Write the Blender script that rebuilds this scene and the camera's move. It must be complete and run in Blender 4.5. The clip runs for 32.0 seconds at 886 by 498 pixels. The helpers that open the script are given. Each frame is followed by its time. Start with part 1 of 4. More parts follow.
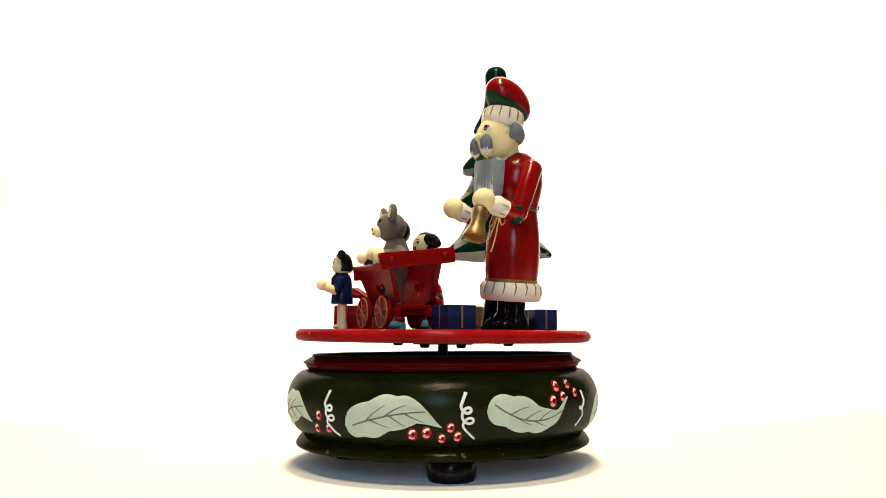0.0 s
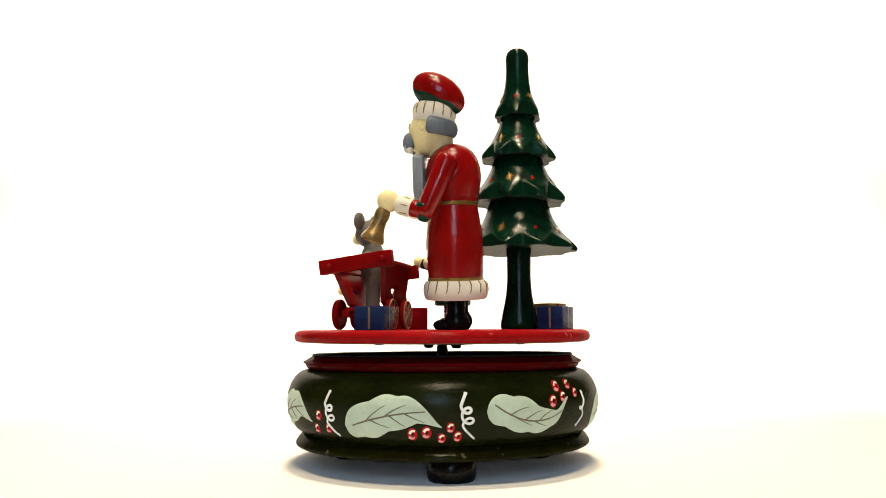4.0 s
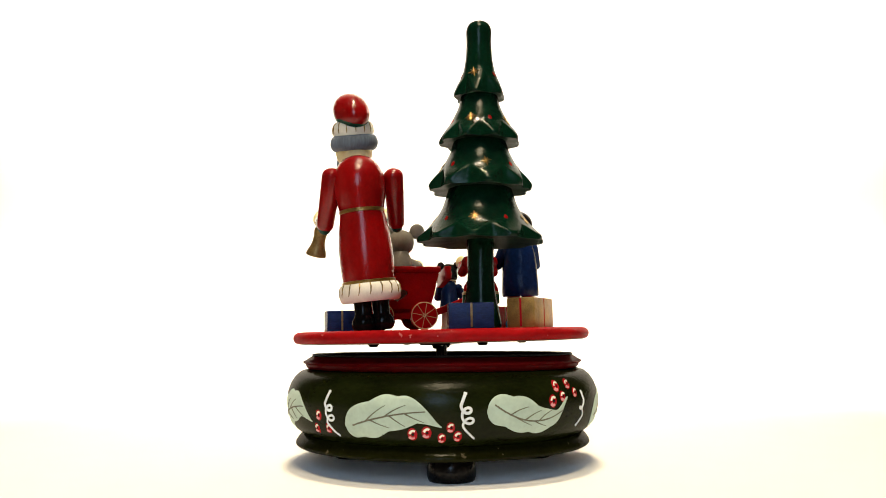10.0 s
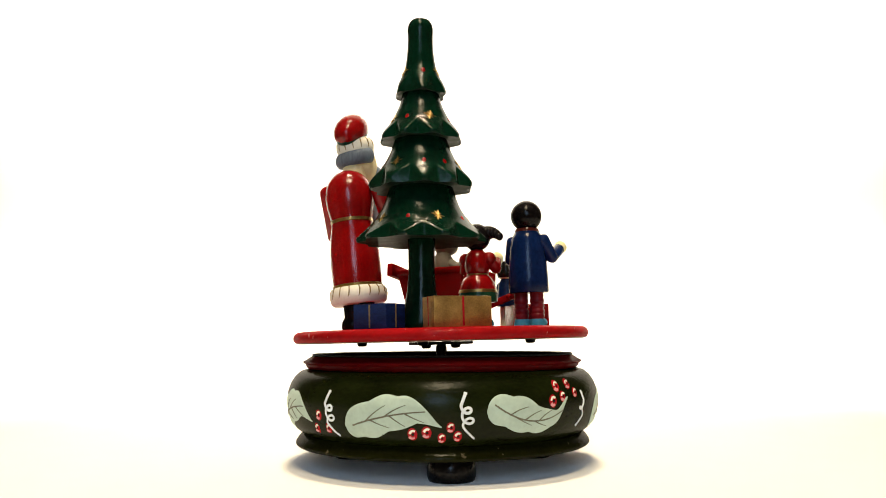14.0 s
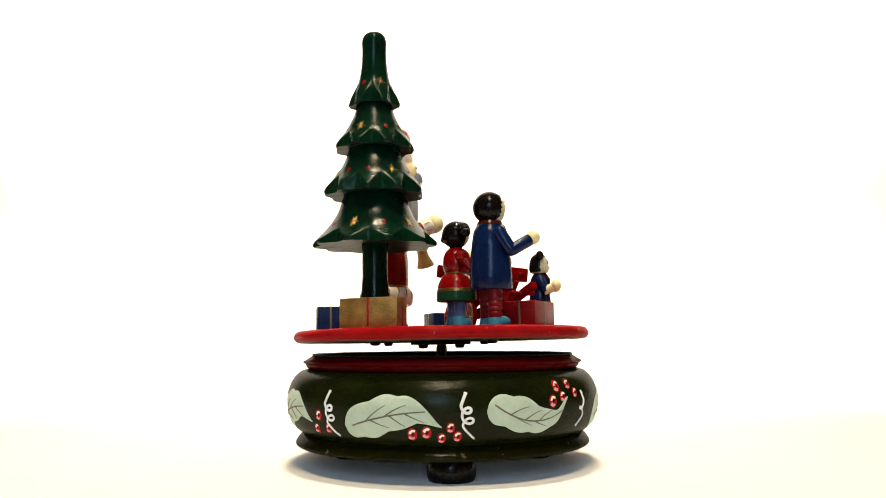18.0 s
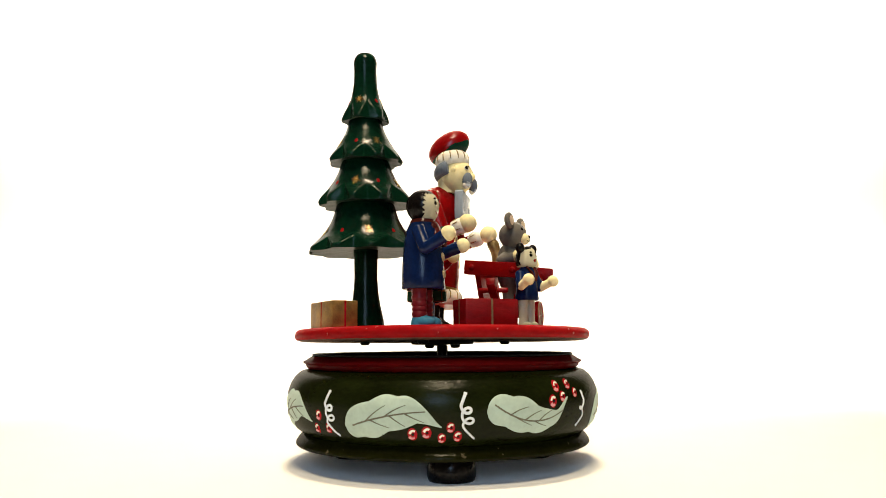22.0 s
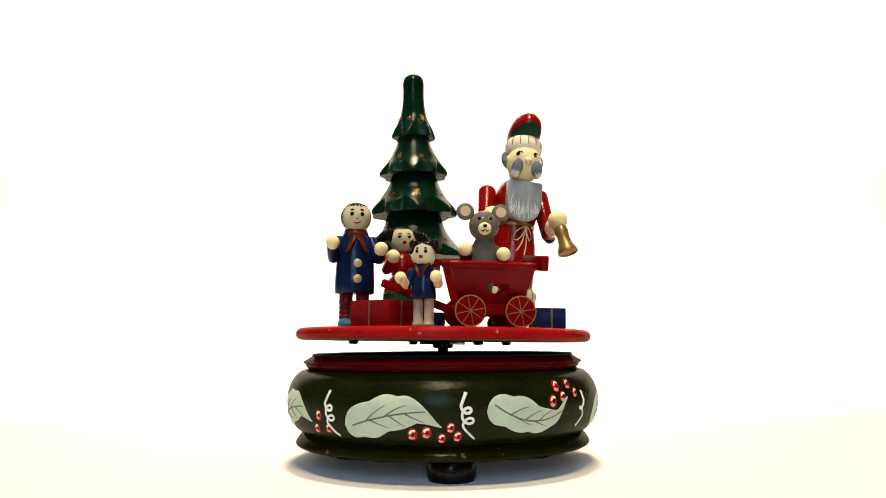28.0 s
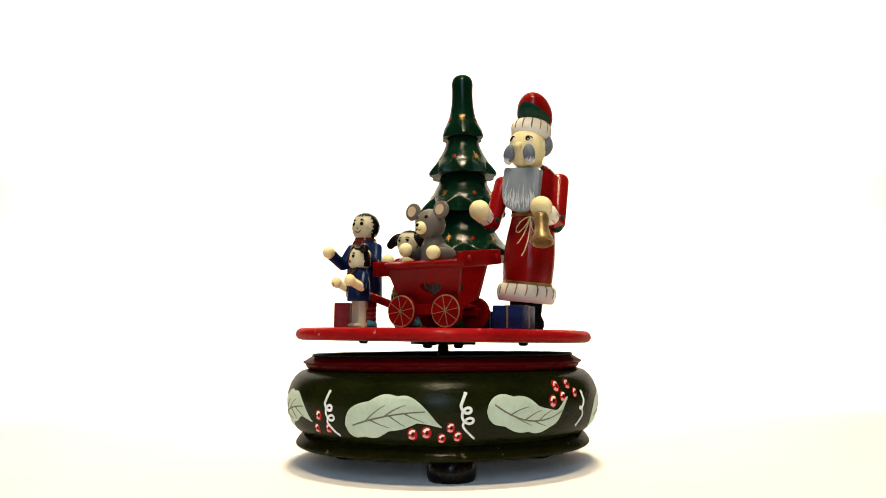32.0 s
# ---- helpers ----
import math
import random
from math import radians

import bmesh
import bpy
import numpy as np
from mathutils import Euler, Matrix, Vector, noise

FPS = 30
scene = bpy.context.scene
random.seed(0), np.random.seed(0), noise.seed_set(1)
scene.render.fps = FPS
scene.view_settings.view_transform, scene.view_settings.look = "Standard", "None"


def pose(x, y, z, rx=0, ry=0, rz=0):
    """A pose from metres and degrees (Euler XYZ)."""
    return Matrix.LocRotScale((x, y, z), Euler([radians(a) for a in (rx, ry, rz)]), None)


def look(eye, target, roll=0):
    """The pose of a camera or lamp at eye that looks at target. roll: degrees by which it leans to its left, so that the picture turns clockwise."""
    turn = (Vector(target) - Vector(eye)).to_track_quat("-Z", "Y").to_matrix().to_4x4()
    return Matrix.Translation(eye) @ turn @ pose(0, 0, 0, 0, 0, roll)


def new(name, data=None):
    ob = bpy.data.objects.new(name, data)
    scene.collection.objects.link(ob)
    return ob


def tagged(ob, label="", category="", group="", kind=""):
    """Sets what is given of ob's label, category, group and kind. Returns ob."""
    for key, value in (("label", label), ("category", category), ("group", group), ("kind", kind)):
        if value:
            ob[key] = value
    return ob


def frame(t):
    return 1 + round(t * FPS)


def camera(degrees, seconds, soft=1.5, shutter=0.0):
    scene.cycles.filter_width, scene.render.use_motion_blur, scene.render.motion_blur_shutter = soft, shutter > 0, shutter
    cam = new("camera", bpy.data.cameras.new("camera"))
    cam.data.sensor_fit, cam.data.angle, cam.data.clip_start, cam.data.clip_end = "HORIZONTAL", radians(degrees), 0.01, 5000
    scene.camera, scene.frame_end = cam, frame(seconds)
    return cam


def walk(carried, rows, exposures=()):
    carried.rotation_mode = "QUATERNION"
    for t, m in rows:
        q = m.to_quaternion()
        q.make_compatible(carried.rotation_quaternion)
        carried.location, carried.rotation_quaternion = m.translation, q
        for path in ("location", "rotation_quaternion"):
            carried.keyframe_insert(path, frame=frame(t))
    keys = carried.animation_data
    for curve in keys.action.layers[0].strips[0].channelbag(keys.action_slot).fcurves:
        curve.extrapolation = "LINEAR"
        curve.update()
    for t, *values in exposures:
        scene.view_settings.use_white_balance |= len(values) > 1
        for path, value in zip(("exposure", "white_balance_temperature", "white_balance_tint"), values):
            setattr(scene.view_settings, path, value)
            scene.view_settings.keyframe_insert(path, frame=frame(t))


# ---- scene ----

# camera: stands still on a small tripod in front of the music box
SECONDS = 32.0
cam = camera(61.0, SECONDS, soft=1.0)
STAND = pose(0, -0.324, 0.0503, 96.873, 0, -0.106) @ pose(0, 0, 0, 0, 0, -0.352)
walk(cam, [(0, STAND), (SECONDS, STAND)])

# light
world = bpy.data.worlds.new("room_light")
scene.world = world
world.use_nodes = True
world.node_tree.nodes["Background"].inputs[0].default_value = (1.0, 0.97, 0.93, 1)
world.node_tree.nodes["Background"].inputs[1].default_value = 0.03
scene.view_settings.exposure = 0.2


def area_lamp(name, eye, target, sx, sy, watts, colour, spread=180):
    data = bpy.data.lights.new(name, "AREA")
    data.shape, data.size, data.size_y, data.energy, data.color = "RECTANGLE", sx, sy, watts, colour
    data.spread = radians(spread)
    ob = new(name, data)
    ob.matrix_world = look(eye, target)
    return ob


for side in (-1, 1):
    area_lamp("ceiling_lamp", (0.07 * side, -0.10, 1.78), (0.0, 0.0, 0.0), 0.05, 0.05, 13.4, (1.0, 0.82, 0.56))
# soft fill added above and behind the camera; no fixture is built for it
area_lamp("front_fill", (0.0, -0.95, 1.70), (0.0, 0.0, 0.05), 0.35, 0.35, 18.0, (1.0, 0.82, 0.54))
# unseen fill, added to bring the paper behind the box to white
area_lamp("backdrop_fill", (0.0, 0.20, 0.75), (0.0, 0.52, 0.40), 1.4, 0.10, 9.0, (1.0, 0.88, 0.74), 95)
area_lamp("window_daylight", (-0.10, -1.99, 0.75), (-0.10, 0.0, 0.75), 0.42, 1.10, 11.0, (0.50, 0.72, 1.0))

# materials


def paint(name, rgb, rough=0.28, vary=0.25, grain=900.0, bump=0.3, metal=0.0, coat=0.28, stretch=(1, 1, 1), wear=None, film=0.06):
    """Brushed paint on turned wood: two scales of colour variation, fine relief."""
    m = bpy.data.materials.new(name)
    m.use_nodes = True
    nt = m.node_tree
    b = nt.nodes["Principled BSDF"]
    co = nt.nodes.new("ShaderNodeTexCoord")
    mp = nt.nodes.new("ShaderNodeMapping")
    mp.inputs["Scale"].default_value = stretch
    nt.links.new(co.outputs["Object"], mp.inputs[0])
    fine, broad = nt.nodes.new("ShaderNodeTexNoise"), nt.nodes.new("ShaderNodeTexNoise")
    for n, sc, det in ((fine, grain, 4), (broad, grain / 9, 3)):
        nt.links.new(mp.outputs[0], n.inputs["Vector"])
        n.inputs["Scale"].default_value, n.inputs["Detail"].default_value = sc, det
    ad = nt.nodes.new("ShaderNodeMath")
    ad.operation = "MULTIPLY_ADD"
    ad.inputs[1].default_value = 0.4
    nt.links.new(fine.outputs["Fac"], ad.inputs[0])
    sc2 = nt.nodes.new("ShaderNodeMath")
    sc2.operation = "MULTIPLY"
    sc2.inputs[1].default_value = 0.6
    nt.links.new(broad.outputs["Fac"], sc2.inputs[0])
    nt.links.new(sc2.outputs[0], ad.inputs[2])
    ramp = nt.nodes.new("ShaderNodeValToRGB")
    lo, hi = 1 - vary, 1 + vary
    ramp.color_ramp.elements[0].position, ramp.color_ramp.elements[1].position = 0.32, 0.68
    ramp.color_ramp.elements[0].color = (*[min(1, c * lo) for c in rgb], 1)
    ramp.color_ramp.elements[1].color = (*[min(1, c * hi) for c in rgb], 1)
    nt.links.new(ad.outputs[0], ramp.inputs[0])
    col = ramp.outputs[0]
    if wear:
        spot = nt.nodes.new("ShaderNodeTexNoise")
        spot.inputs["Scale"].default_value, spot.inputs["Detail"].default_value = 260, 6
        nt.links.new(co.outputs["Object"], spot.inputs["Vector"])
        cut = nt.nodes.new("ShaderNodeValToRGB")
        cut.color_ramp.elements[0].position, cut.color_ramp.elements[1].position = 0.68, 0.72
        nt.links.new(spot.outputs["Fac"], cut.inputs[0])
        mix = nt.nodes.new("ShaderNodeMix")
        mix.data_type = "RGBA"
        nt.links.new(cut.outputs[0], mix.inputs[0])
        nt.links.new(col, mix.inputs[6])
        mix.inputs[7].default_value = (*wear, 1)
        col = mix.outputs[2]
    nt.links.new(col, b.inputs["Base Color"])
    rr = nt.nodes.new("ShaderNodeMapRange")
    rr.inputs[3].default_value, rr.inputs[4].default_value = rough * 0.75, rough * 1.3
    nt.links.new(broad.outputs["Fac"], rr.inputs[0])
    nt.links.new(rr.outputs[0], b.inputs["Roughness"])
    bp = nt.nodes.new("ShaderNodeBump")
    bp.inputs["Strength"].default_value, bp.inputs["Distance"].default_value = bump, 0.0005
    pebble = nt.nodes.new("ShaderNodeTexNoise")
    pebble.inputs["Scale"].default_value, pebble.inputs["Detail"].default_value = 1500, 2
    nt.links.new(mp.outputs[0], pebble.inputs["Vector"])
    relief = nt.nodes.new("ShaderNodeMath")
    relief.operation = "MULTIPLY_ADD"
    relief.inputs[1].default_value = 0.5
    nt.links.new(pebble.outputs["Fac"], relief.inputs[0])
    nt.links.new(ad.outputs[0], relief.inputs[2])
    nt.links.new(relief.outputs[0], bp.inputs["Height"])
    nt.links.new(bp.outputs[0], b.inputs["Normal"])
    b.inputs["Metallic"].default_value = metal
    b.inputs["Specular IOR Level"].default_value = 0.5 if metal else (0.0 if coat else 0.2)
    b.inputs["Coat Weight"].default_value, b.inputs["Coat Roughness"].default_value = coat, film
    b.inputs["Coat IOR"].default_value = 1.5
    nt.links.new(bp.outputs[0], b.inputs["Coat Normal"])
    return m


RED = paint("red_paint", (0.22, 0.0022, 0.003), 0.22, 0.25, 900, 0.32, 0, 0.75, (1, 1, 1), None, 0.12)
DEEP = paint("deep_red_paint", (0.19, 0.0022, 0.003), 0.22, 0.2, 900, 0.26, 0, 0.22, (1, 1, 1), None, 0.22)
DISC = paint("worn_red_paint", (0.261, 0.00522, 0.00696), 0.2, 0.3, 700, 0.5, 0, 0.10, (0.5, 0.5, 1.2), (0.42, 0.10, 0.09))
WORN = paint("chipped_olive_paint", (0.0085, 0.0092, 0.002), 0.24, 0.4, 700, 0.2, 0, 0.1, (1, 1, 1), (0.09, 0.075, 0.045))
PLUM = paint("plum_red_paint", (0.074, 0.00261, 0.00348), 0.26, 0.25, 800, 0.35, 0, 0.1, (0.3, 0.3, 1.3))
PINE = paint("pine_green_paint", (0.0015, 0.0160, 0.0078), 0.17, 0.3, 700, 0.35, 0, 0.32, (1, 1, 1), None, 0.1)
OLIVE = paint("olive_green_paint", (0.0068, 0.0094, 0.002), 0.24, 0.4, 900, 0.4, 0, 0.19, (0.6, 0.6, 1.2), None, 0.17)
SAGE = paint("sage_paint", (0.418, 0.531, 0.452), 0.5, 0.12, 700, 0.15, 0, 0)
VEIN = paint("grey_vein_paint", (0.139, 0.135, 0.104), 0.5, 0.3)
CREAM = paint("cream_paint", (0.84, 0.74, 0.41), 0.32, 0.1, 900, 0.4, 0, 0.25, (1, 1, 1), (0.50, 0.36, 0.18))
IVORY = paint("ivory_paint", (0.80, 0.76, 0.66), 0.4, 0.08)
PALE = paint("pale_face_paint", (0.539, 0.505, 0.348), 0.32, 0.08)
SLATE = paint("slate_grey_paint", (0.14, 0.17, 0.215), 0.4, 0.3, 1200, 0.4, 0, 0.15, (1, 1, 0.15))
BEARD = paint("silver_beard_paint", (0.31, 0.36, 0.42), 0.4, 0.25, 1100, 0.4, 0, 0.55, (1, 1, 0.07))
BRUSH = paint("pale_brush_paint", (0.70, 0.75, 0.79), 0.4, 0.1)
MOUSE = paint("mouse_grey_paint", (0.139, 0.127, 0.11), 0.38, 0.12)
BLACK = paint("black_paint", (0.00522, 0.00435, 0.00435), 0.2, 0.3)
UNDER = paint("matt_green_paint", (0.0087, 0.0191, 0.0122), 0.6, 0.3, 900, 0.5, 0, 0.18, (1, 1, 1), None, 0.28)
SCARF = paint("brown_red_paint", (0.0609, 0.0104, 0.00783), 0.3)
BARE = paint("bare_brown_wood", (0.087, 0.0391, 0.0261), 0.7, 0.3, 500, 0.3, 0, 0)
BOOT = paint("boot_paint", (0.00435, 0.00609, 0.00522), 0.18, 0.3)
NAVY = paint("navy_paint", (0.0030, 0.0120, 0.058), 0.3, 0.3, 900, 0.36, 0, 0.45, (1, 1, 1), None, 0.13)
GIFT = paint("blue_gift_paint", (0.00435, 0.0157, 0.0783), 0.35, 0.4, 800, 0.6, 0, 0.4, (1, 1, 4), None, 0.25)
WRAP = paint("red_gift_paint", (0.19, 0.0022, 0.005), 0.3, 0.3, 800, 0.6, 0, 0.6, (1, 1, 4), None, 0.25)
SKY = paint("light_blue_paint", (0.0522, 0.261, 0.4), 0.3, 0.2)
STOCK = paint("stocking_blue_paint", (0.087, 0.148, 0.296), 0.35, 0.15)
GREEN = paint("green_hem_paint", (0.0104, 0.0609, 0.0261), 0.3, 0.3)
GOLD = paint("gold_paint", (0.34, 0.21, 0.06), 0.30, 0.3, 1500, 0.3, 0.85, 0)
BRASS = paint("dull_gold_paint", (0.244, 0.157, 0.0522), 0.36, 0.5, 1300, 0.4, 0.45, 0)
TAN = paint("gold_gift_paint", (0.385, 0.232, 0.070), 0.42, 0.4, 2200, 0.6, 0.8, 0, (0.7, 1, 1))
PINK = paint("inner_ear_paint", (0.574, 0.435, 0.313), 0.5, 0.1)
ROSE = paint("berry_red_paint", (0.36, 0.009, 0.016), 0.35, 0.15)
BLUSH = paint("berry_pink_paint", (0.652, 0.278, 0.278), 0.4, 0.1)
STEEL = paint("dark_steel", (0.0261, 0.0261, 0.0261), 0.35, 0.3, 900, 0.1, 0.8, 0)
PAPER = paint("white_paper", (0.86, 0.85, 0.83), 0.75, 0.015, 40, 0.02, 0, 0)
CEIL = paint("white_ceiling_paint", (0.50, 0.47, 0.42), 0.8, 0.03, 12, 0.02, 0, 0)
WALL = paint("room_wall_paint", (0.20, 0.17, 0.13), 0.7, 0.06, 12, 0.02, 0, 0)
WOOD = paint("dark_table_wood", (0.06, 0.035, 0.02), 0.4, 0.3, 60, 0.1, 0, 0, (0.2, 1, 1))
FELT = paint("dark_inside", (0.010, 0.009, 0.008), 0.8, 0.3, 600, 0.1, 0, 0)

# shaping, in millimetres


def shape():
    return bmesh.new()


def rings(bm, loops, mat, closed=True, cap0=True, cap1=True):
    """Skins a list of loops of points."""
    made = [[bm.verts.new(p) for p in lp] for lp in loops]
    n = len(made[0])
    for a, b in zip(made, made[1:]):
        for i in range(n if closed else n - 1):
            f = bm.faces.new((a[i], a[(i + 1) % n], b[(i + 1) % n], b[i]))
            f.material_index = mat
    if closed:
        for flag, lp, turn in ((cap0, made[0], True), (cap1, made[-1], False)):
            if flag and n > 2:
                f = bm.faces.new(lp[::-1] if turn else lp)
                f.material_index = mat
    return made


def lathe(bm, prof, mat, m=None, seg=40, sx=1.0, sy=1.0):
    """Turns (radius, height) pairs round z."""
    m = m or Matrix()
    loops = [[m @ Vector((max(r, 0.01) * sx * math.cos(2 * math.pi * i / seg), max(r, 0.01) * sy * math.sin(2 * math.pi * i / seg), z))
              for i in range(seg)] for r, z in prof]
    rings(bm, loops, mat)


def ball(bm, c, r, mat, m=None, seg=24, sizes=None):
    a, b, d = sizes or (r, r, r)
    m = Matrix.Translation(c) @ (m or Matrix())
    prof = [(math.sin(math.pi * i / (seg // 2)), -math.cos(math.pi * i / (seg // 2))) for i in range(seg // 2 + 1)]
    loops = [[m @ Vector((max(q, 0.002) * a * math.cos(2 * math.pi * i / seg), max(q, 0.002) * b * math.sin(2 * math.pi * i / seg), h * d))
              for i in range(seg)] for q, h in prof]
    rings(bm, loops, mat)


def aim(d, up=(0, 0, 1)):
    """A turn whose z axis follows d."""
    return Vector(d).to_track_quat("Z", "Y").to_matrix().to_4x4()


def limb(bm, p, q, r0, r1, mat, seg=20, dome=True):
    """A round-ended rod from p to q."""
    p, q = Vector(p), Vector(q)
    ln = (q - p).length
    e0, e1 = (r0 * 0.8, r1 * 0.8) if dome else (0.25, 0.25)
    prof = [(r0 * math.sin(a), -e0 * math.cos(a)) for a in [i * math.pi / 10 for i in range(6)]]
    prof += [(r1 * math.cos(a), ln + e1 * math.sin(a)) for a in [i * math.pi / 10 for i in range(6)]]
    lathe(bm, prof, mat, Matrix.Translation(p) @ aim(q - p), seg)


def sweep(bm, pts, radii, mat, seg=10, flat=1.0):
    """A tube along points; flat squashes it along z."""
    pts = [Vector(p) for p in pts]
    loops = []
    for i, p in enumerate(pts):
        d = (pts[min(i + 1, len(pts) - 1)] - pts[max(i - 1, 0)]).normalized()
        side = d.cross(Vector((0, 0, 1)))
        side = side.normalized() if side.length > 1e-4 else Vector((1, 0, 0))
        up = side.cross(d)
        r = radii[i] if isinstance(radii, (list, tuple)) else radii
        loops.append([p + side * r * math.cos(2 * math.pi * k / seg) + up * r * flat * math.sin(2 * math.pi * k / seg) for k in range(seg)])
    rings(bm, loops, mat)


def rbox(bm, sx, sy, sz, mat, m=None, bevel=0.5):
    """A box with rounded edges, centred on its base."""
    tmp = bmesh.new()
    bmesh.ops.create_cube(tmp, size=1)
    bmesh.ops.transform(tmp, matrix=Matrix.Translation((0, 0, sz / 2)) @ Matrix.Diagonal((sx, sy, sz, 1)), verts=tmp.verts)
    bmesh.ops.bevel(tmp, geom=tmp.edges[:], offset=bevel, segments=2, affect="EDGES", profile=0.6)
    if m is not None:
        bmesh.ops.transform(tmp, matrix=m, verts=tmp.verts)
    absorb(bm, tmp, mat)


def absorb(bm, tmp, mat):
    idx = {}
    for v in tmp.verts:
        idx[v] = bm.verts.new(v.co)
    for f in tmp.faces:
        g = bm.faces.new([idx[v] for v in f.verts])
        g.material_index = mat
    tmp.free()


def extrude_plan(bm, plan, z0, z1, mat, m=None, bevel=0.4):
    """A slab of a plan outline (x, y), with eased edges."""
    tmp = bmesh.new()
    f = tmp.faces.new([tmp.verts.new((x, y, z0)) for x, y in plan])
    got = bmesh.ops.extrude_face_region(tmp, geom=[f])
    bmesh.ops.translate(tmp, vec=(0, 0, z1 - z0), verts=[v for v in got["geom"] if isinstance(v, bmesh.types.BMVert)])
    bmesh.ops.recalc_face_normals(tmp, faces=tmp.faces)
    if bevel:
        flat = [e for e in tmp.edges if abs(e.verts[0].co.z - e.verts[1].co.z) < 1e-6]
        bmesh.ops.bevel(tmp, geom=flat, offset=bevel, segments=2, affect="EDGES", profile=0.6)
    if m is not None:
        bmesh.ops.transform(tmp, matrix=m, verts=tmp.verts)
    absorb(bm, tmp, mat)


def finish(name, bm, mats, angle=38):
    bmesh.ops.recalc_face_normals(bm, faces=bm.faces)
    bmesh.ops.scale(bm, vec=(0.001, 0.001, 0.001), verts=bm.verts)
    me = bpy.data.meshes.new(name)
    bm.to_mesh(me)
    bm.free()
    for mt in mats if isinstance(mats, (list, tuple)) else [mats]:
        me.materials.append(mt)
    me.polygons.foreach_set("use_smooth", [True] * len(me.polygons))
    me.set_sharp_from_angle(angle=radians(angle))
    return me


def part(name, bm, mats, parent=None, label="", angle=38):
    ob = new(name, finish(name, bm, mats, angle))
    ob.parent = parent
    if label:
        tagged(ob, label)
    return ob


def empty(name, x, y, z):
    ob = new(name)
    ob.empty_display_size = 0.01
    ob.location = (x / 1000, y / 1000, z / 1000)
    return ob


# the turning of the disc: degrees a second, lean of the disc, pivot height
RATE, LEAN_X, LEAN_Y, PIVOT = 10.239, 0.681, 0.738, 0.0231
TOP = 54.6
TABLE = -2.1
ON_DISC = []


def rides(ob, x, y, z=TOP, tilt=None):
    """Notes that ob turns with the disc; x, y, z is its base on the disc in millimetres."""
    ON_DISC.append((ob, Matrix.Translation((x / 1000, y / 1000, z / 1000)) @ (tilt or Matrix())))
    ob.location = (x / 1000, y / 1000, z / 1000)
    return ob


# ---- the setting ----


def setting():
    bm = shape()
    prof = [(-230, TABLE), (300, TABLE)]
    prof += [(300 + 220 * math.sin(a), TABLE + 220 - 220 * math.cos(a)) for a in [i * math.pi / 2 / 16 for i in range(1, 17)]]
    prof += [(520, 1300)]
    rings(bm, [[(x, y, z) for x in (-600, 600)] for y, z in prof], 0, closed=False)
    ob = part("backdrop", bm, PAPER)
    tagged(ob, "seamless white paper sweep under and behind the music box", "backdrop", kind="structure")
    mod = ob.modifiers.new("thick", "SOLIDIFY")
    mod.thickness, mod.offset = 0.002, -1
    bm = shape()
    for sx, sy, sz, x, y, z in ((60, 4000, 2600, -2030, 0, -750), (60, 4000, 2600, 2030, 0, -750), (4120, 60, 2600, 0, 2030, -750)):
        rbox(bm, sx, sy, sz, 0, Matrix.Translation((x, y, z)), 2)
    for sx, sz, x, z in ((1750, 2600, -1185, -750), (1950, 2600, 1085, -750), (420, 950, -100, -750), (420, 550, -100, 1300)):
        rbox(bm, sx, 60, sz, 0, Matrix.Translation((x, -2030, z)), 2)
    tagged(part("walls", bm, WALL), "plain grey-beige walls of the room around the table", "wall", kind="structure")
    win = empty("window_1", -100, -1960, 200)
    tagged(win, "tall paned window with pale daylight behind the camera", "window", kind="structure")
    for sx, sz, x, z in ((24, 1100, -198, 0), (24, 1100, 198, 0), (372, 24, 0, 0), (372, 24, 0, 1076), (18, 1052, 0, 24), (177, 16, -97.5, 360), (177, 16, 97.5, 360), (177, 16, -97.5, 715), (177, 16, 97.5, 715)):
        bm = shape()
        rbox(bm, sx, 30, sz, 0, pose(x, 0, z), 2)
        part("window_bar", bm, IVORY, win)
    bm = shape()
    rbox(bm, 4120, 4120, 60, 0, Matrix.Translation((0, 0, 1852)), 2)
    tagged(part("ceiling", bm, CEIL), "plain room ceiling", "ceiling", kind="structure")
    bm = shape()
    rbox(bm, 4120, 4120, 60, 0, Matrix.Translation((0, 0, -812)), 2)
    tagged(part("floor", bm, WALL), "plain room floor under the table", "floor", kind="structure")
    bm = shape()
    rbox(bm, 2100, 1500, 30, 0, Matrix.Translation((0, -150, -35)), 3)
    for x in (-980, 980):
        for y in (-830, 530):
            rbox(bm, 60, 60, 720, 0, Matrix.Translation((x, y, -752)), 3)
    tagged(part("table", bm, WOOD), "plain table under the white paper", "table")


setting()

# ---- the music box ----
BODY_PROF = [(57.4, 13.2), (58.2, 13.7), (60.6, 15.6), (62.5, 17.9), (63.8, 21.4), (64.4, 25.0), (64.5, 27.6), (64.1, 30.4), (63.1, 33.4), (61.4, 36.0), (59.1, 37.9), (55.8, 38.9)]


def body_r(z):
    return float(np.interp(z, [q[1] for q in BODY_PROF], [q[0] for q in BODY_PROF]))


def on_body(deg, z, off=0.12):
    r = body_r(z) + off
    a = radians(deg - 90)
    return Vector((r * math.cos(a), r * math.sin(a), z))


